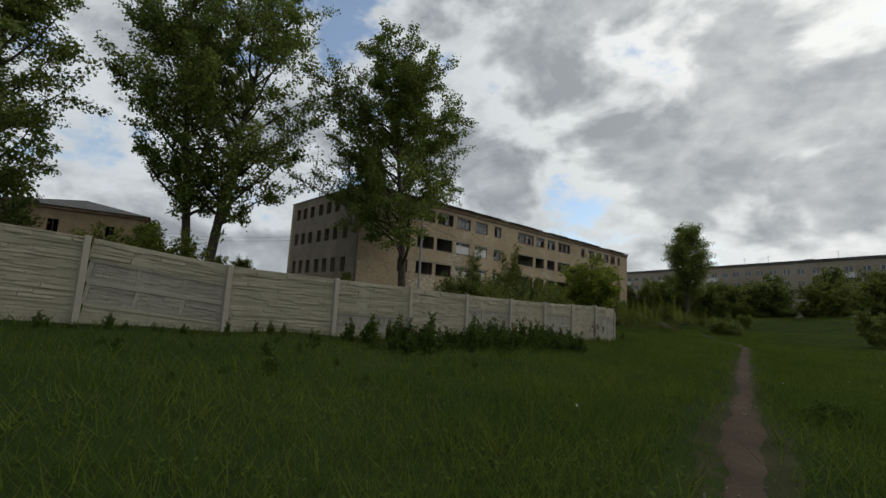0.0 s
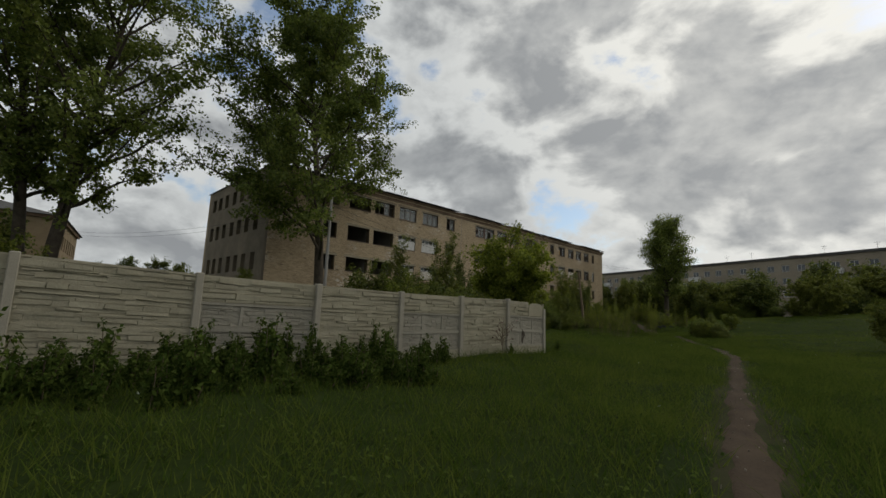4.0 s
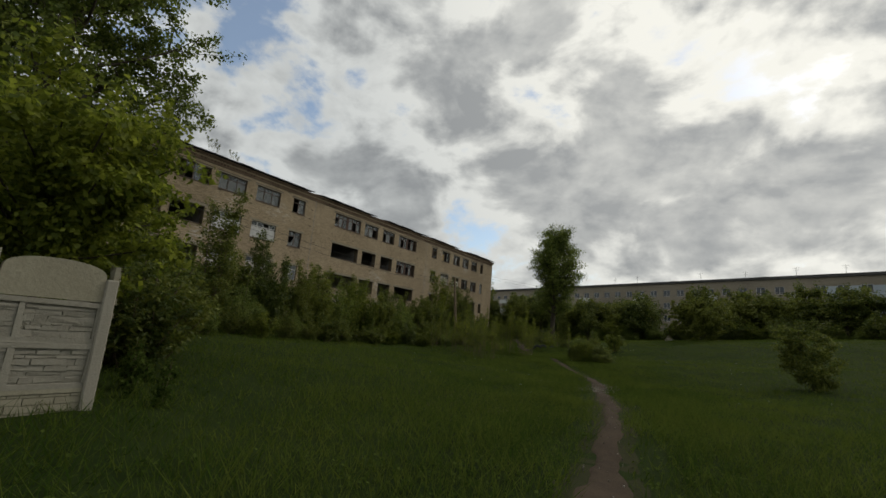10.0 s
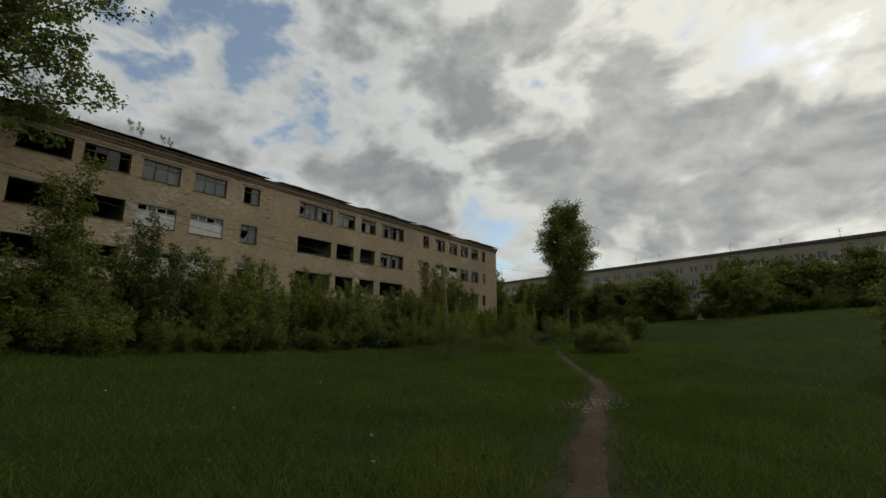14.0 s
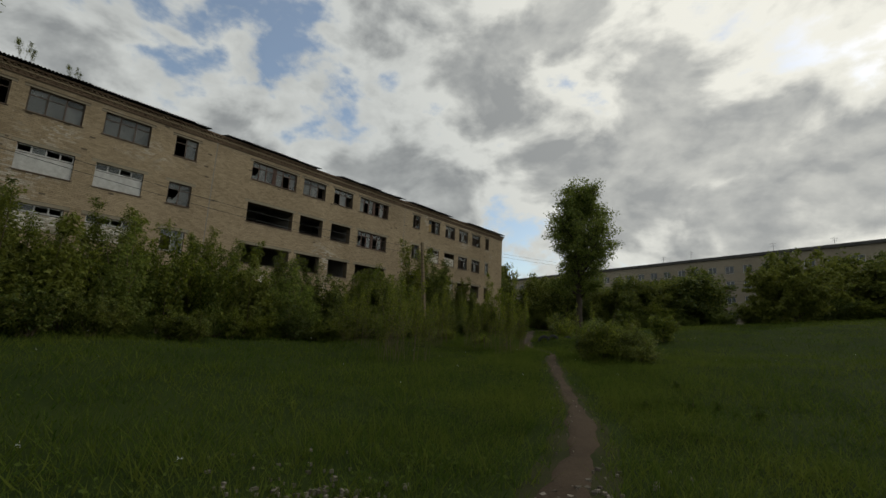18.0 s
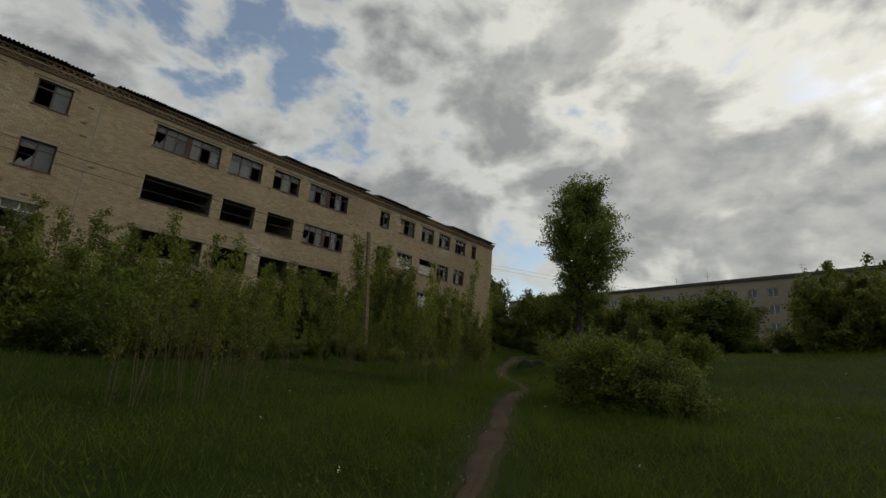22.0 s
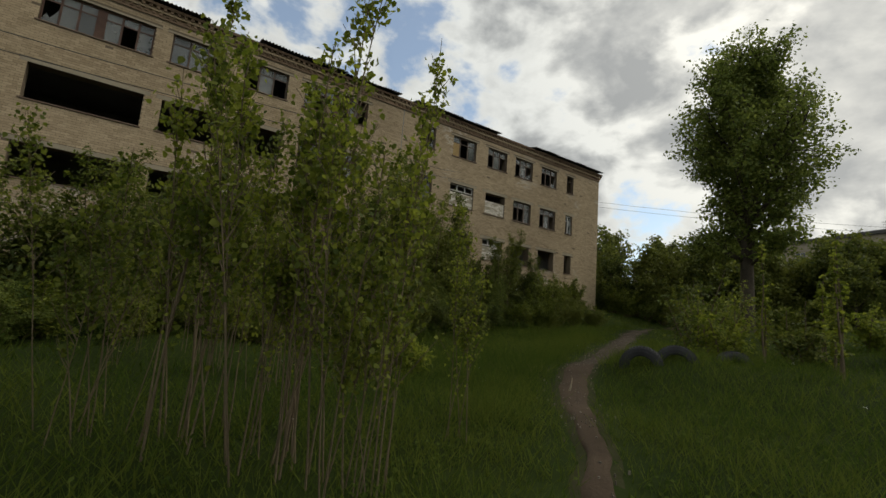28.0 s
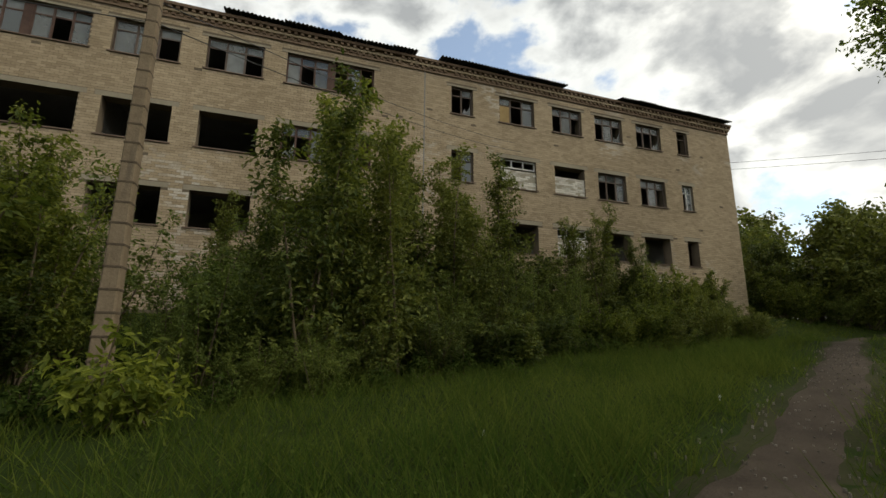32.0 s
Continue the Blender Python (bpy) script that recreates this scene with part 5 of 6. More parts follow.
# low growth under the belt beyond the building's end
for k in range(34):
    again(SH[int(rs.integers(4))], -37 + 0.62 * k + rs.normal() * 0.3, 84.5 + 0.12 * k + rs.normal() * 1.2, rs.uniform(0, 6.28), rs.uniform(0.45, 0.8), rs.uniform(0.4, 0.8))
for x, y, k in ((-32.3, 81.4, 0.55), (-31.0, 81.2, 0.5), (-33.2, 83.3, 0.95), (-31.8, 84.2, 0.95), (-30.0, 84.6, 0.9), (-33.6, 81.6, 0.6), (-32.6, 82.4, 0.7), (-31.4, 82.0, 0.55), (-30.2, 82.8, 0.6), (-34.8, 82.6, 0.9), (-36.5, 82.0, 0.9)):
    again(SH[int(rs.integers(4))], x, y, rs.uniform(0, 6.28), k, k)
# trees in the gap between the two old buildings, and behind the fence
for x, y, s in ((-62.8, 15.2, 0.55), (-61.9, 18.4, 0.55), (-64, 12, 0.5), (-84, 26, 0.7), (-46, 4, 0.75), (-44, -6, 0.8), (-52, -14, 0.9), (-31, 17.8, 0.25)):
    again(FAR[int(rs.integers(3))], x, y, rs.uniform(0, 6.28), s)

for x, y, k in ((-29.5, 4.0, 1.1), (-28.6, 6.2, 0.7), (-30.2, 1.8, 1.2), (-31.0, -1.0, 1.1)):
    again(SH[3], x, y, rs.uniform(0, 6.28), k)


# ---- bushes by the path ----
def bush(x, y, seed, label, h, rad, size, material, per=40, limbs=26, lo=0.04, rise=0.7, name="bush"):
    e = plant(name, R(seed), label, name, size, material, height=h, radius=rad, lo=lo, limbs=limbs, twigs=7, per=per, spread_=0.12, trunk_r=0.04, rise=rise, top_r=0.7, sides=4)
    put(e, x, y)
    return e


bush(-9.1, 48.85, 61, "broad dark green bush beside the footpath", 0.95, 0.5, 0.055, M_LEAF2, per=34, limbs=44, rise=0.9)
bush(-9.34, 49.7, 72, "loose dark green bush beside the footpath", 1.15, 0.75, 0.055, M_LEAF, per=34, limbs=44, rise=1.0)
bush(-8.75, 49.1, 62, "spreading green bush beside the footpath", 1.2, 0.85, 0.058, M_LEAF4, per=34, limbs=46, rise=0.6)
bush(-8.05, 49.6, 64, "low green bush beside the footpath", 0.9, 0.75, 0.055, M_LEAF2, per=34, limbs=44, rise=0.8)
bush(-7.46, 49.2, 73, "low arching bush spreading into the grass", 0.5, 0.8, 0.055, M_LEAF2, per=30, limbs=36, rise=0.35)
bush(-7.8, 49.9, 76, "low loose bush in the grass beside the path", 0.5, 0.6, 0.055, M_LEAF2, per=26, limbs=30, rise=0.7)
bush(4.6, 4.5, 77, "small leafy weed clump beside the path", 0.1, 0.22, 0.05, M_HERB, per=20, limbs=26, rise=0.7)
for x, y, seed, h, rad, n in ((-8.75, 49.45, 160, 2.1, 1.15, 12), (-9.55, 49.5, 161, 1.75, 0.9, 10), (-8.0, 50.3, 162, 1.6, 1.1, 10)):
    put(sprays("bush", seed, "tall arching branches of the bush beside the footpath", "bush", "", h, rad, n, 13, 20, 0.085, M_LEAF2, 0.75, 0.1, 0.34), x, y)
for x, y, seed, h, rad in ((-18.5, 54.85, 163, 0.85, 0.75), (-21.5, 55.35, 164, 1.15, 1.0)):
    put(sprays("bush", seed, "low ash bush with bright yellow-green pointed leaflets", "bush", "", h, rad, 13, 10, 13, 0.13, M_LEAF3, 1.1, 0.1, 0.2), x, y)
bush(-10.88, 59.5, 68, "slender young tree on the meadow by the path", 2.1, 0.35, 0.08, M_LEAF4, per=10, limbs=20, lo=0.2)
bush(-6.51, 18.2, 63, "green elder bush leaning over the fence end", 3.15, 1.6, 0.10, M_LEAF3, per=80, limbs=40, lo=0.50)
for x, y, seed, h, rad in ((-8.5, 20.0, 165, 2.6, 1.1), (-9.6, 20.6, 166, 3.2, 1.2), (-10.9, 21.0, 167, 2.9, 1.3), (-12.4, 21.9, 168, 2.4, 1.2)):
    put(sprays("bush", seed, "tall arching ash bush beyond the fence corner", "bush", "", h, rad, 11, 15, 22, 0.12, (M_LEAF4, M_LEAF2)[seed % 2], 0.6, 0.05, 0.24), x, y)
bush(-3.4, 77.0, 65, "large round dark bush on the rising meadow", 2.9, 3.5, 0.2, M_LEAF2, per=95, limbs=44)
bush(-9.23, 60.5, 66, "young green bush on the meadow", 1.2, 0.9, 0.1, M_LEAF4, per=26)
bush(3.2, 41.2, 67, "round bush standing alone on the meadow", 1.9, 1.35, 0.10, M_LEAF2, per=60)
bush(7.2, 17.4, 69, "green bush at the edge of the meadow", 1.55, 1.5, 0.08, M_LEAF2, per=60)
for k, (x, y, h, rad) in enumerate(((-16.6, 62.3, 2.5, 1.25), (-17.3, 63.6, 2.2, 1.2), (-15.9, 61.6, 1.6, 1.0), (-17.9, 66.8, 2.2, 1.1), (-14.9, 62.9, 1.5, 0.9), (-19.6, 70.4, 1.5, 0.8), (-13.1, 63.6, 1.1, 0.8), (-12.3, 64.8, 1.3, 0.9), (-14.2, 65.6, 1.2, 0.9))):
    put(sprays("shrub", 180 + k, "loose light green shrub in the grass beyond the tyres", "shrub", "loose shrubs by the path", h, rad, 9, 11, 15, 0.10, (M_LEAF4, M_LEAF2, M_LEAF3)[k % 3], 0.6, 0.08, 0.34), x, y)
for k, (x, y, h) in enumerate(((-15.24, 61.9, 2.5), (-13.6, 60.6, 2.45), (-14.6, 63.4, 1.9), (-18.4, 65.2, 1.9), (-14.1, 62.1, 1.5))):
    put(sprays("poplar_sapling", 190 + k, "slender upright yellow-green poplar sapling in the grass", "sapling", "saplings beyond the tyres", 1.1 * h, 0.36, 2, 24, 9, 0.075, M_LEAF3, 0.12, 0.2, 0.5), x, y)


# ---- poplar shoots ----
def shoot(seed, h, material):
    """A slender shoot: one or two straight stems with short upright twigs and fluttering leaves."""
    r = R(seed)
    e = thing("poplar_sapling", (0, 0, 0), "slender poplar sapling with pale stem and fluttering leaves", "sapling", "poplar saplings beside the path")
    leaf = []
    for k in range(5):
        hh = h * (1.0 if k == 0 else r.uniform(0.45, 0.9))
        p = curve_points((r.normal() * 0.14, r.normal() * 0.14, 0), (r.normal() * 0.09, r.normal() * 0.09, 1), hh, 7, 0.1, 0.025, r)
        wood = [(p, np.linspace(0.0095, 0.003, 8))]
        for q in range(int(hh * 7)):
            at = 0.4 + 0.58 * r.random() ** 0.85
            s2 = np.array([np.interp(at * 7, np.arange(8), p[:, c]) for c in range(3)])
            az = r.uniform(0, 6.28)
            tw = curve_points(s2, (math.cos(az), math.sin(az), 1.5), (0.62 * (1.1 - at) + 0.12) * r.uniform(0.6, 1.2) * min(1, h / 3), 3, 0.3, 0.1, r)
            wood.append((tw, np.linspace(0.005, 0.002, 4)))
            n = int(r.integers(10, 20) * (0.3 + at))
            w = r.random(n)
            leaf.append(np.stack([np.interp(w * 3, np.arange(4), tw[:, c]) for c in range(3)], -1) + r.normal(size=(n, 3)) * 0.05)
        part_mesh("stem", tubes_mesh("stem", wood, M_STEM, 4), e)
    part_mesh("crown", leaves_mesh("crown", np.concatenate(leaf), 0.056, material, r, 0.5, broad=True), e)
    return e


SHOOTS = [shoot(90 + k, (4.5, 4.0, 3.5, 3.0)[k], (M_LEAF3, M_LEAF3, M_LEAF4, M_LEAF4)[k]) for k in range(4)]
put(SHOOTS[0], -14.6, 51.6)
put(SHOOTS[1], -15.2, 50.95)
put(SHOOTS[2], -13.6, 42.7)
put(SHOOTS[3], -20.5, 68.9, 0, 0.7)
again(SHOOTS[1], -14.72, 53.32, 0.5, 0.6)
for x, y, n, sd, lo_, hi_ in ((-14.6, 51.65, 3, 0.2, 0.7, 0.95), (-14.05, 51.75, 3, 0.12, 0.6, 0.8), (-15.25, 51.0, 2, 0.15, 0.75, 0.95), (-15.9, 50.3, 2, 0.15, 0.7, 0.85), (-12.95, 49.15, 2, 0.12, 0.55, 0.7), (-12.75, 47.75, 1, 0.05, 0.72, 0.76), (-17.3, 52.2, 2, 0.2, 0.55, 0.7),
                              (-17.56, 53.25, 1, 0.03, 0.6, 0.65), (-18.8, 51.7, 3, 0.3, 0.55, 0.7), (-19.8, 51.0, 3, 0.4, 0.5, 0.7), (-13.6, 42.9, 3, 0.5, 0.6, 0.8), (-15.4, 43.9, 4, 0.5, 0.6, 0.85), (-12.9, 41.6, 2, 0.2, 0.6, 0.75), (-16.6, 46.2, 4, 0.6, 0.6, 0.8), (-17.6, 48.6, 4, 0.6, 0.6, 0.85),
                              (-19.6, 47.0, 3, 0.8, 0.6, 0.8), (-18.2, 44.6, 3, 0.7, 0.6, 0.8), (-20.5, 68.6, 3, 0.4, 0.5, 0.7)):
    for k in range(n):
        c = again(SHOOTS[int(rs.integers(4))], x + rs.normal() * sd, y + rs.normal() * sd, rs.uniform(0, 6.28), rs.uniform(lo_, hi_))

# ---- weeds along the fence and tufts on the meadow ----
WEED = [sprays("weed", 110 + k, "dark leafy nettle-like weed in the grass by the fence", "weed", "weeds along the fence", 0.85, 0.42, (9, 7)[k], 9, 11, (0.085, 0.1)[k], (M_HERB, M_HERB)[k], 0.35, 0.1, 0.3) for k in range(2)]
put(WEED[0], -4.3, 7.1, 0, 0.8)
put(WEED[1], -4.6, 12.9, 0, 0.8)
for x, y, s in [(rs.uniform(-4.9, -2.6), rs.uniform(2.4, 11.4), rs.uniform(0.5, 0.88)) for k in range(120)] + [(rs.uniform(-4.6, -0.6), rs.uniform(-3.0, 6.0), rs.uniform(0.22, 0.42)) for k in range(30)] + [(-0.55 + float(np.interp(-9 + 0.33 * k, [p[1] for p in POSTS], [p[0] for p in POSTS])) + 1.2 + rs.normal() * 0.12, -9 + 0.33 * k + rs.normal() * 0.2, rs.uniform(0.24, 0.46)) for k in range(60) if k % 5] + [(-4.75, 12.6, 0.6), (-4.65, 13.2, 0.55), (-4.5, 12.2, 0.6), (-4.3, 12.75, 0.55), (-4.2, 12.35, 0.5), (-4.75, 11.9, 0.5), (-4.85, 11.05, 0.75), (-4.7, 11.3, 0.65), (-4.6, 10.8, 0.75), (-4.9, 11.5, 0.65), (-4.4, 11.1, 0.75), (-5.05, 16.3, 0.35), (-6.5, 19.5, 0.7), (-7.1, 19.9, 0.75), (-5.9, 19.3, 0.55), (-7.9, 20.3, 0.8), (-5.3, 19.4, 0.45), (-6.8, 20.2, 0.6), (6.6, 5.4, 0.5), (7.0, 5.9, 0.5)]:
    again(WEED[int(rs.integers(2))], x, y, rs.uniform(0, 6.28), s * rs.uniform(0.7, 1.1), s * rs.uniform(0.5, 1.5))
for k in range(28):
    x, y, w = ((-4.35, 40.95, 0.45), (-5.3, 43.8, 0.22), (-1.75, 33.2, 0.25))[0 if k < 20 else 1 + k % 2]
    c = again(WEED[1], x + rs.normal() * w, y + rs.normal() * w * 0.6, rs.uniform(0, 6.28), rs.uniform(0.3, 0.5), rs.uniform(0.18, 0.32))
    tagged(c, "low dark green herb in a clump on the meadow", "weed", "herb clumps on the meadow")
dry = thing("dry_stalk", (-4.8, 15.55, gz(-4.8, 15.55) - 0.05), "withered brown branching stalk before the fence", "weed")
r = R(130)
stems = [([(0, 0, 0), (0.02, 0.03, 0.5), (0.0, -0.02, 1.0)], [0.012, 0.009, 0.004])]
for k in range(24):
    a, h = r.uniform(0, 6.28), r.uniform(0.35, 0.95)
    stems.append((curve_points((0.01, 0.0, h), (math.cos(a) * 0.4, math.sin(a), 0.55), r.uniform(0.3, 0.6), 3, 0.1, 0.15, r), [0.008, 0.007, 0.005, 0.003]))
for st in stems:
    part_mesh("stem", tubes_mesh("stem", [st], M_STEM, 4), dry)
part_mesh("seed_head", leaves_mesh("seed_head", np.concatenate([s[0][2:] for s in stems[1:]]) + r.normal(size=(48, 3)) * 0.02, 0.07, M_SILL, r), dry, kind="stuff")

# ---- utility poles and wires ----
PX, PY = -22.95, 54.64
pole = thing("utility_pole", (PX, PY, gz(PX, PY) - 0.3), "weathered concrete utility pole with ceramic insulators", "utility pole")
pz = 7.2 - gz(PX, PY) + 0.3
bm = bmesh.new()
box(bm, -0.115, 0.115, -0.105, 0.105, 0, pz, bevel=0.02)
for v in bm.verts:
    t = v.co.z / pz
    v.co.x = v.co.x * (1.15 - 0.4 * t) - 0.62 * t
    v.co.y = v.co.y * (1.15 - 0.4 * t) - 0.2 * t
part("shaft", bm, M_POLE, pole)
for k in range(20):
    z = 0.5 + 0.31 * k
    w = 1.15 - 0.4 * z / pz
    ring = part("rib", box_bm(-0.118 * w, 0.118 * w, -0.108 * w, 0.108 * w, z, z + 0.035, bevel=0.004), M_POLE_RIB, pole)
    ring.location = (-0.62 * z / pz, -0.2 * z / pz, 0)
QX, QY = -23.2, 20.1
poleL = thing("utility_pole", (QX, QY, gz(QX, QY) - 0.3), "thin grey pole before the end of the building", "utility pole")
part_mesh("shaft", tubes_mesh("shaft", [([(0, 0, 0), (0, 0, 8.95 - gz(QX, QY) + 0.3)], [0.12, 0.09])], M_SLAB, 8), poleL)


def wire(a, b, sag, name="overhead_wire", label="thin black overhead wire"):
    t = np.linspace(0, 1, 24)[:, None]
    p = np.array(a)[None] * (1 - t) + np.array(b)[None] * t
    p[:, 2] -= 4 * sag * (t * (1 - t))[:, 0]
    tagged(new(name, tubes_mesh(name, [(p, np.full(24, 0.010))], M_WIRE, 4)), label, "wire")


for dz in (0.3, 0.7):
    wire((PX - 0.6, PY - 0.3, 7.05 - dz), (QX, QY, 8.7 - dz), 1.0)
    wire((PX - 0.6, PY - 0.1, 7.05 - dz), (FX, 66.0 + dz, 10.6 - dz), 0.3)
    wire((FX, 80.1, 11.6 - dz), (-8.0, 99.0, 9.3 - dz), 0.5)
    wire((QX, QY, 8.7 - dz), (-71.0, 8.0, 10.5 - dz), 1.2)


# ---- tyres ----
def tyre(x, y, turn, tilt, lift, label):
    e = thing("tyre", (0, 0, 0), label, "tyre", "half-buried tyres by the path")
    bm = bmesh.new()
    prof = [(0.30, -0.10), (0.33, -0.125), (0.42, -0.135), (0.50, -0.12), (0.525, -0.09), (0.53, 0.0), (0.525, 0.09), (0.50, 0.12), (0.42, 0.135), (0.33, 0.125), (0.30, 0.10), (0.32, 0.095), (0.42, 0.1), (0.49, 0.08), (0.49, -0.08), (0.42, -0.1), (0.32, -0.095)]
    n, rings = 40, []
    for k in range(n):
        a = 2 * math.pi * k / n
        rings.append([bm.verts.new((q * math.cos(a), w, q * math.sin(a))) for q, w in prof])
    for k in range(n):
        for j in range(len(prof)):
            bm.faces.new((rings[k][j], rings[k][(j + 1) % len(prof)], rings[(k + 1) % n][(j + 1) % len(prof)], rings[(k + 1) % n][j]))
    bmesh.ops.recalc_face_normals(bm, faces=bm.faces)
    part("carcass", bm, M_TYRE, e)
    bm = bmesh.new()
    for k in range(44):
        a = 2 * math.pi * k / 44
        for s in (-1, 1):
            mm = Matrix.Rotation(-a, 4, "Y") @ Matrix.Translation((0.532, s * 0.06, 0)) @ Matrix.Rotation(s * 0.35, 4, "X") @ Matrix.Diagonal((0.022, 0.1, 0.035, 1))
            bmesh.ops.create_cube(bm, size=1.0, matrix=mm)
    part("tread", bm, M_TYRE, e)
    e.matrix_world = Matrix.Translation((x, y, gz(x, y) + lift)) @ Euler((tilt, 0, turn)).to_matrix().to_4x4() @ Matrix.Diagonal((0.73, 0.8, 0.73, 1))
    return e


tyre(-16.03, 58.62, 0.45, 0.1, -0.05, "half-buried black truck tyre standing beside the path")
tyre(-15.25, 60.6, 0.9, -0.15, -0.12, "dark old tyre sunk in the grass")
tyre(-15.62, 59.1, 0.5, -0.1, -0.13, "half-buried worn tyre behind another one")

# ---- small things on the ground ----
stick = thing("broken_stick", (-16.2, 56.75, gz(-16.2, 56.75)), "pale splintered stick upright at the path's edge", "stick")
part_mesh("shaft", tubes_mesh("shaft", [([(0, 0, -0.03), (0.03, 0.02, 0.1), (0.02, 0.06, 0.24)], [0.018, 0.014, 0.006])], M_WOOD, 5), stick)
r = R(140)


def stones(name, n, cx, cy, sx, sy, smin, smax, label):
    x, y = cx + r.normal(size=n) * sx, cy + r.normal(size=n) * sy
    s = r.uniform(smin, smax, n)
    lo_ = np.stack([x - s, y - s * r.uniform(0.6, 1, n), land(x, y) - 0.02], -1)
    hi_ = np.stack([x + s, y + s, land(x, y) + 0.02 + s * 0.5], -1)
    me = boxes_mesh(name, lo_, hi_, M_GRAVEL)
    co = np.empty(len(me.vertices) * 3, dtype=np.float32)
    me.vertices.foreach_get("co", co)
    co += r.normal(size=len(co)).astype(np.float32) * np.repeat(s, 24).astype(np.float32) * 0.25
    me.vertices.foreach_set("co", co)
    tagged(new(name, me), label, "rubble", kind="stuff")


stones("rubble", 190, -4.75, 33.6, 0.7, 0.35, 0.006, 0.02, "pale crushed stone strewn beside the path")
stones("rubble", 420, -3.65, 33.8, 0.3, 0.9, 0.007, 0.026, "pale crushed stone and rubble on the bare patch of the path")
yy = np.concatenate([r.uniform(-6, 70, 500), r.uniform(55, 68, 420)])
xx = path_x(yy) + r.normal(size=920) * np.where(yy > 55.5, 0.33, 0.2)
s = r.uniform(0.003, 0.009, 920)
tagged(new("pebbles", boxes_mesh("pebbles", np.stack([xx - s, yy - s, land(xx, yy)], -1), np.stack([xx + s, yy + s * 0.8, land(xx, yy) + 0.034 + 0.6 * s], -1), M_GRAVEL)), "scattered pale pebbles on the trodden path", "pebbles", kind="stuff")

# weeds at the foot of the thicket
for k in range(45):
    y = rs.uniform(47, 73)
    again(WEED[int(rs.integers(2))], thicket_front(y) + rs.uniform(0.6, 2.0), y, rs.uniform(0, 6.28), rs.uniform(0.35, 0.8))

# saplings that took root on the roof
for x, y, h in ((-33.9, 33.4, 0.5), (-34.6, 35.6, 0.4)):
    c = copy_thing(SHOOTS[2], Matrix.Translation((x, y, EAVE_Z + (FX - x) * SLOPE + 0.02)) @ Matrix.Diagonal((h * 1.6, h * 1.6, h, 1)))
    tagged(c, "small sapling rooted on the broken roof edge", "sapling", "saplings on the roof")


# ---- grass ----
def blades(n, x0, x1, y0, y1, hmin, hmax, width, seed, keep, material=None):
    r = np.random.default_rng(seed)
    x, y = r.uniform(x0, x1, n), r.uniform(y0, y1, n)
    ok = keep(x, y, r)
    x, y = x[ok], y[ok]
    n = len(x)
    z = land(x, y)
    patch = 0.55 + 0.45 * np.sin(x * 0.7 + 2 * np.sin(y * 0.31)) * np.sin(y * 0.55 + 1.7 * np.sin(x * 0.43))
    tuft = 0.5 + 0.5 * np.sin(x * 2.1 + 1.4 * np.sin(y * 1.7)) * np.sin(y * 2.4 + 1.2 * np.sin(x * 1.6))
    h = (hmin + (hmax - hmin) * r.random(n) ** 1.3) * (0.40 + 0.55 * patch + 0.75 * tuft * tuft)
    h *= 1 + 0.55 * np.clip((y - 52) / 3, 0, 1) * (x < path_x(y) - 0.7)
    a = r.uniform(0, 2 * np.pi, n)
    lean = r.uniform(0.3, 1.5, n) * h
    b = a + r.normal(0, 0.8, n) + np.pi / 2
    w = width * r.uniform(0.6, 1.3, n)
    v = np.empty((n, 3, 3))
    v[:, 0] = np.stack([x - np.cos(a) * w, y - np.sin(a) * w, z - 0.02], -1)
    v[:, 1] = np.stack([x + np.cos(a) * w, y + np.sin(a) * w, z - 0.02], -1)
    v[:, 2] = np.stack([x + np.cos(b) * lean, y + np.sin(b) * lean, z + h], -1)
    return raw_mesh("grass", v.reshape(-1, 3), np.arange(3 * n).reshape(-1, 3), material or M_GRASS)


def off_path(x, y, r):
    d = np.abs(x - path_x(y))
    hw = np.array([half_width(t) for t in np.linspace(-20, 100, 600)])
    hw = np.interp(y, np.linspace(-20, 100, 600), hw)
    # the verge is worn thin in uneven stretches
    worn = 0.5 + 0.5 * np.sin(x * 2.9 + 1.7 * np.sin(y * 1.3)) * np.sin(y * 1.9 + 1.1 * np.sin(x * 2.3))
    thin = (d < hw + 0.45) & (r.random(len(x)) < 0.25 + 0.55 * worn)
    return (d > hw * (0.6 + 0.65 * r.random(len(x)) ** 0.6)) & (x > -32.6) & ~thin


def near(x, y, r):
    d = np.abs(x - path_x(y))
    return off_path(x, y, r) & (r.random(len(x)) < np.exp(-np.maximum(d - 1.2, 0) / 3.2))


tagged(new("grass", blades(1900000, -26, 20, -6, 66, 0.05, 0.30, 0.0054, 1, near)), "long fresh green meadow grass beside the path", "grass", kind="stuff")
tagged(new("grass", blades(700000, -34, 36, -8, 98, 0.05, 0.22, 0.010, 2, off_path)), "long green meadow grass", "grass", kind="stuff")


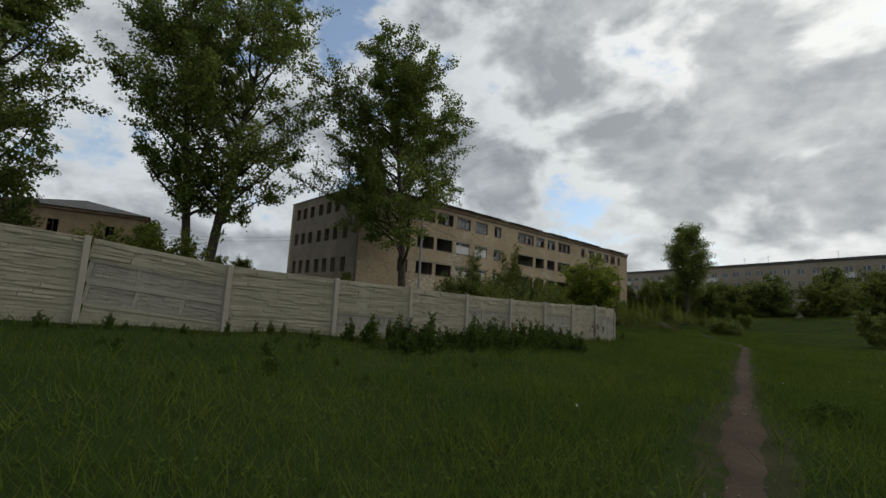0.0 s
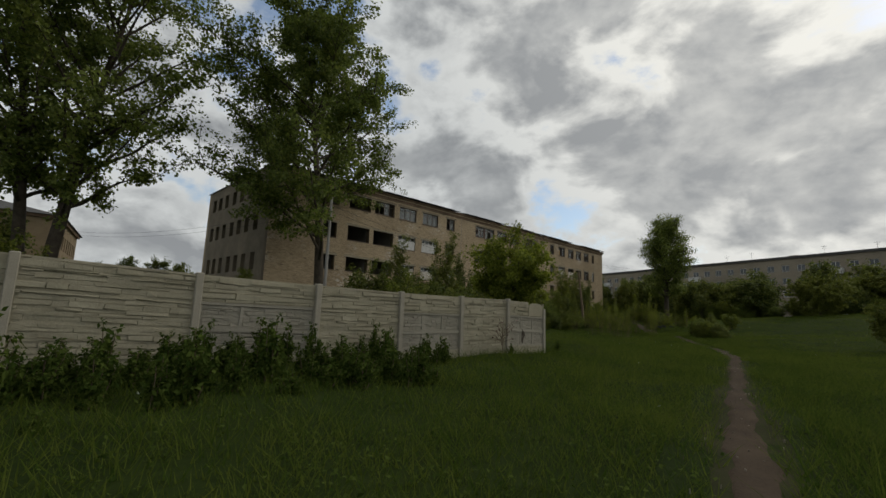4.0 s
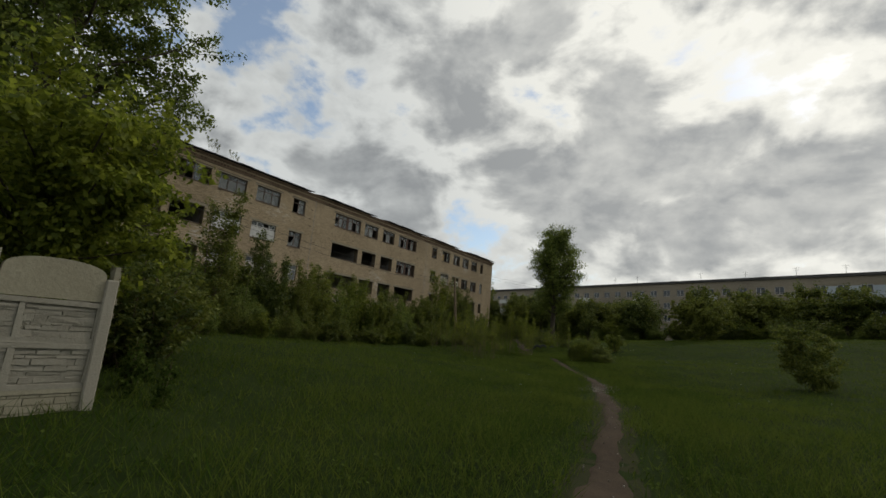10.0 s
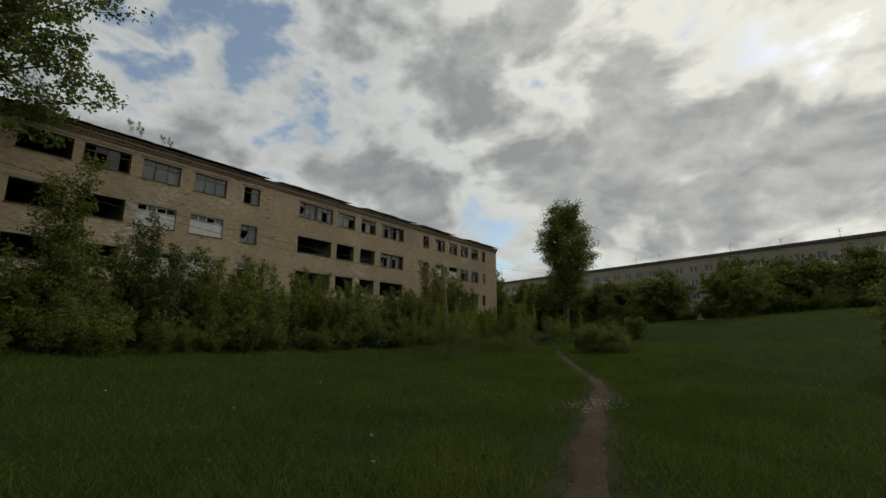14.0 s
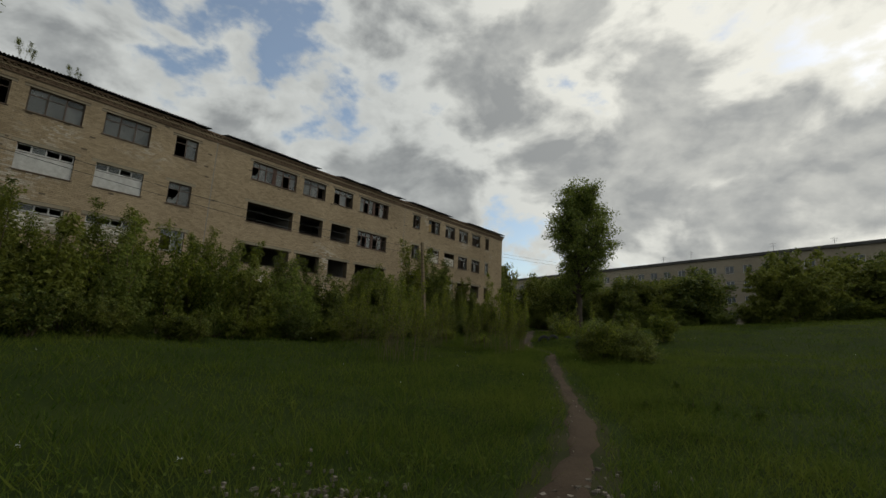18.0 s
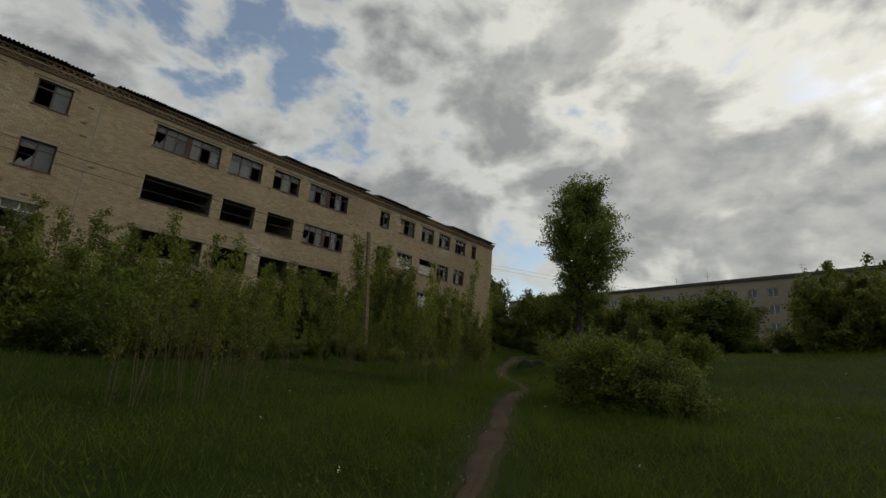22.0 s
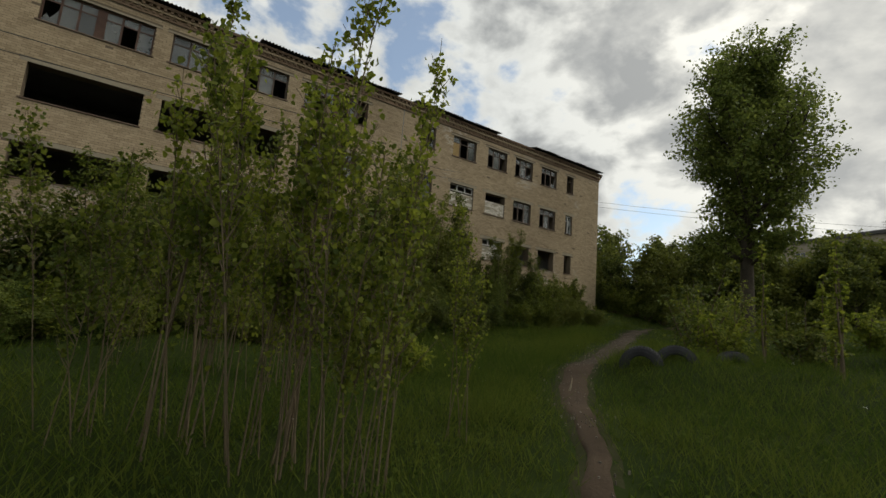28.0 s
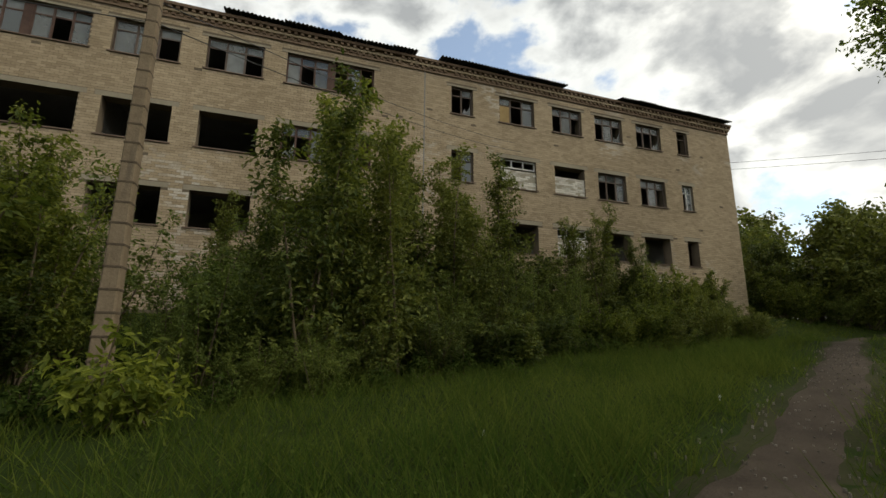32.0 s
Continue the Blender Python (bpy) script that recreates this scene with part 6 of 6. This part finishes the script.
def withered(x, y, r):
    d = np.minimum.reduce([((x - a) / u) ** 2 + ((y - b) / v) ** 2 for a, b, u, v in ((-3.2, 24.2, 1.5, 0.9), (-1.6, 24.6, 0.9, 0.7), (-2.9, 27.6, 1.2, 0.5), (-3.6, 31.0, 1.1, 0.9), (1.2, 12.5, 0.7, 1.2), (-17.6, 57.8, 0.6, 1.0))])
    return off_path(x, y, r) & (r.random(len(x)) < np.exp(-d * 1.3))


tagged(new("withered_grass", blades(150000, -20, 4, 10, 60, 0.03, 0.12, 0.005, 5, withered, M_DRYGRASS)), "flattened straw-coloured withered grass in patches", "grass", kind="stuff")
r = R(150)
n = 170
x, y = r.uniform(-24, 12, n), r.uniform(0, 66, n)
ok = (np.abs(x - path_x(y)) > 0.6) & (x > np.array([thicket_front(t) for t in y]) + 1)
ok &= ~((x < -3.5) & (y < 20))
x, y = x[ok], y[ok]
n = len(x)
z = land(x, y) + r.uniform(0.12, 0.3, n)
c = np.repeat(np.stack([x, y, z], -1), 10, 0) + r.normal(size=(10 * n, 3)) * 0.009
tagged(new("white_flowers", leaves_mesh("white_flowers", c, 0.013, M_WHITE, r, -0.5)), "small white flowers scattered in the meadow grass", "flowers", kind="stuff")

# broad-leaved herbs low in the turf
n = 90000
y = r.uniform(-4, 66, n)
x = path_x(y) + r.normal(size=n) * 3.0
ok = off_path(x, y, r) & ~((x < -4.2) & (y < 19))
x, y = x[ok], y[ok]
n = len(x)
herb = np.sin(x * 1.7 + np.sin(y * 1.1) * 2) * np.sin(y * 1.9 + np.sin(x * 0.8) * 2) > -0.1
x, y = x[herb], y[herb]
n = len(x)
c = np.stack([x, y, land(x, y) + r.uniform(0.01, 0.13, n)], -1)
tagged(new("meadow_herbs", leaves_mesh("meadow_herbs", c, 0.045, M_HERB, r, 0.0, np.tile([0.0, 0.0, 1.0], (n, 1)))), "low broad-leaved green herbs in the turf", "herbs", kind="stuff")


# ---- bricks laid one by one in a stretch of the front ----
one = boxes_mesh("brick", [(-0.006, -(BRICK_L - 0.011) / 2, -(COURSE - 0.011) / 2)], [(0.006, (BRICK_L - 0.011) / 2, (COURSE - 0.011) / 2)], M_BRICK)
for a, b in zip(*SINGLE):
    o = part_mesh("brick", one, front)
    o.location = (b[0] - 0.006, (a[1] + b[1]) / 2, (a[2] + b[2]) / 2)
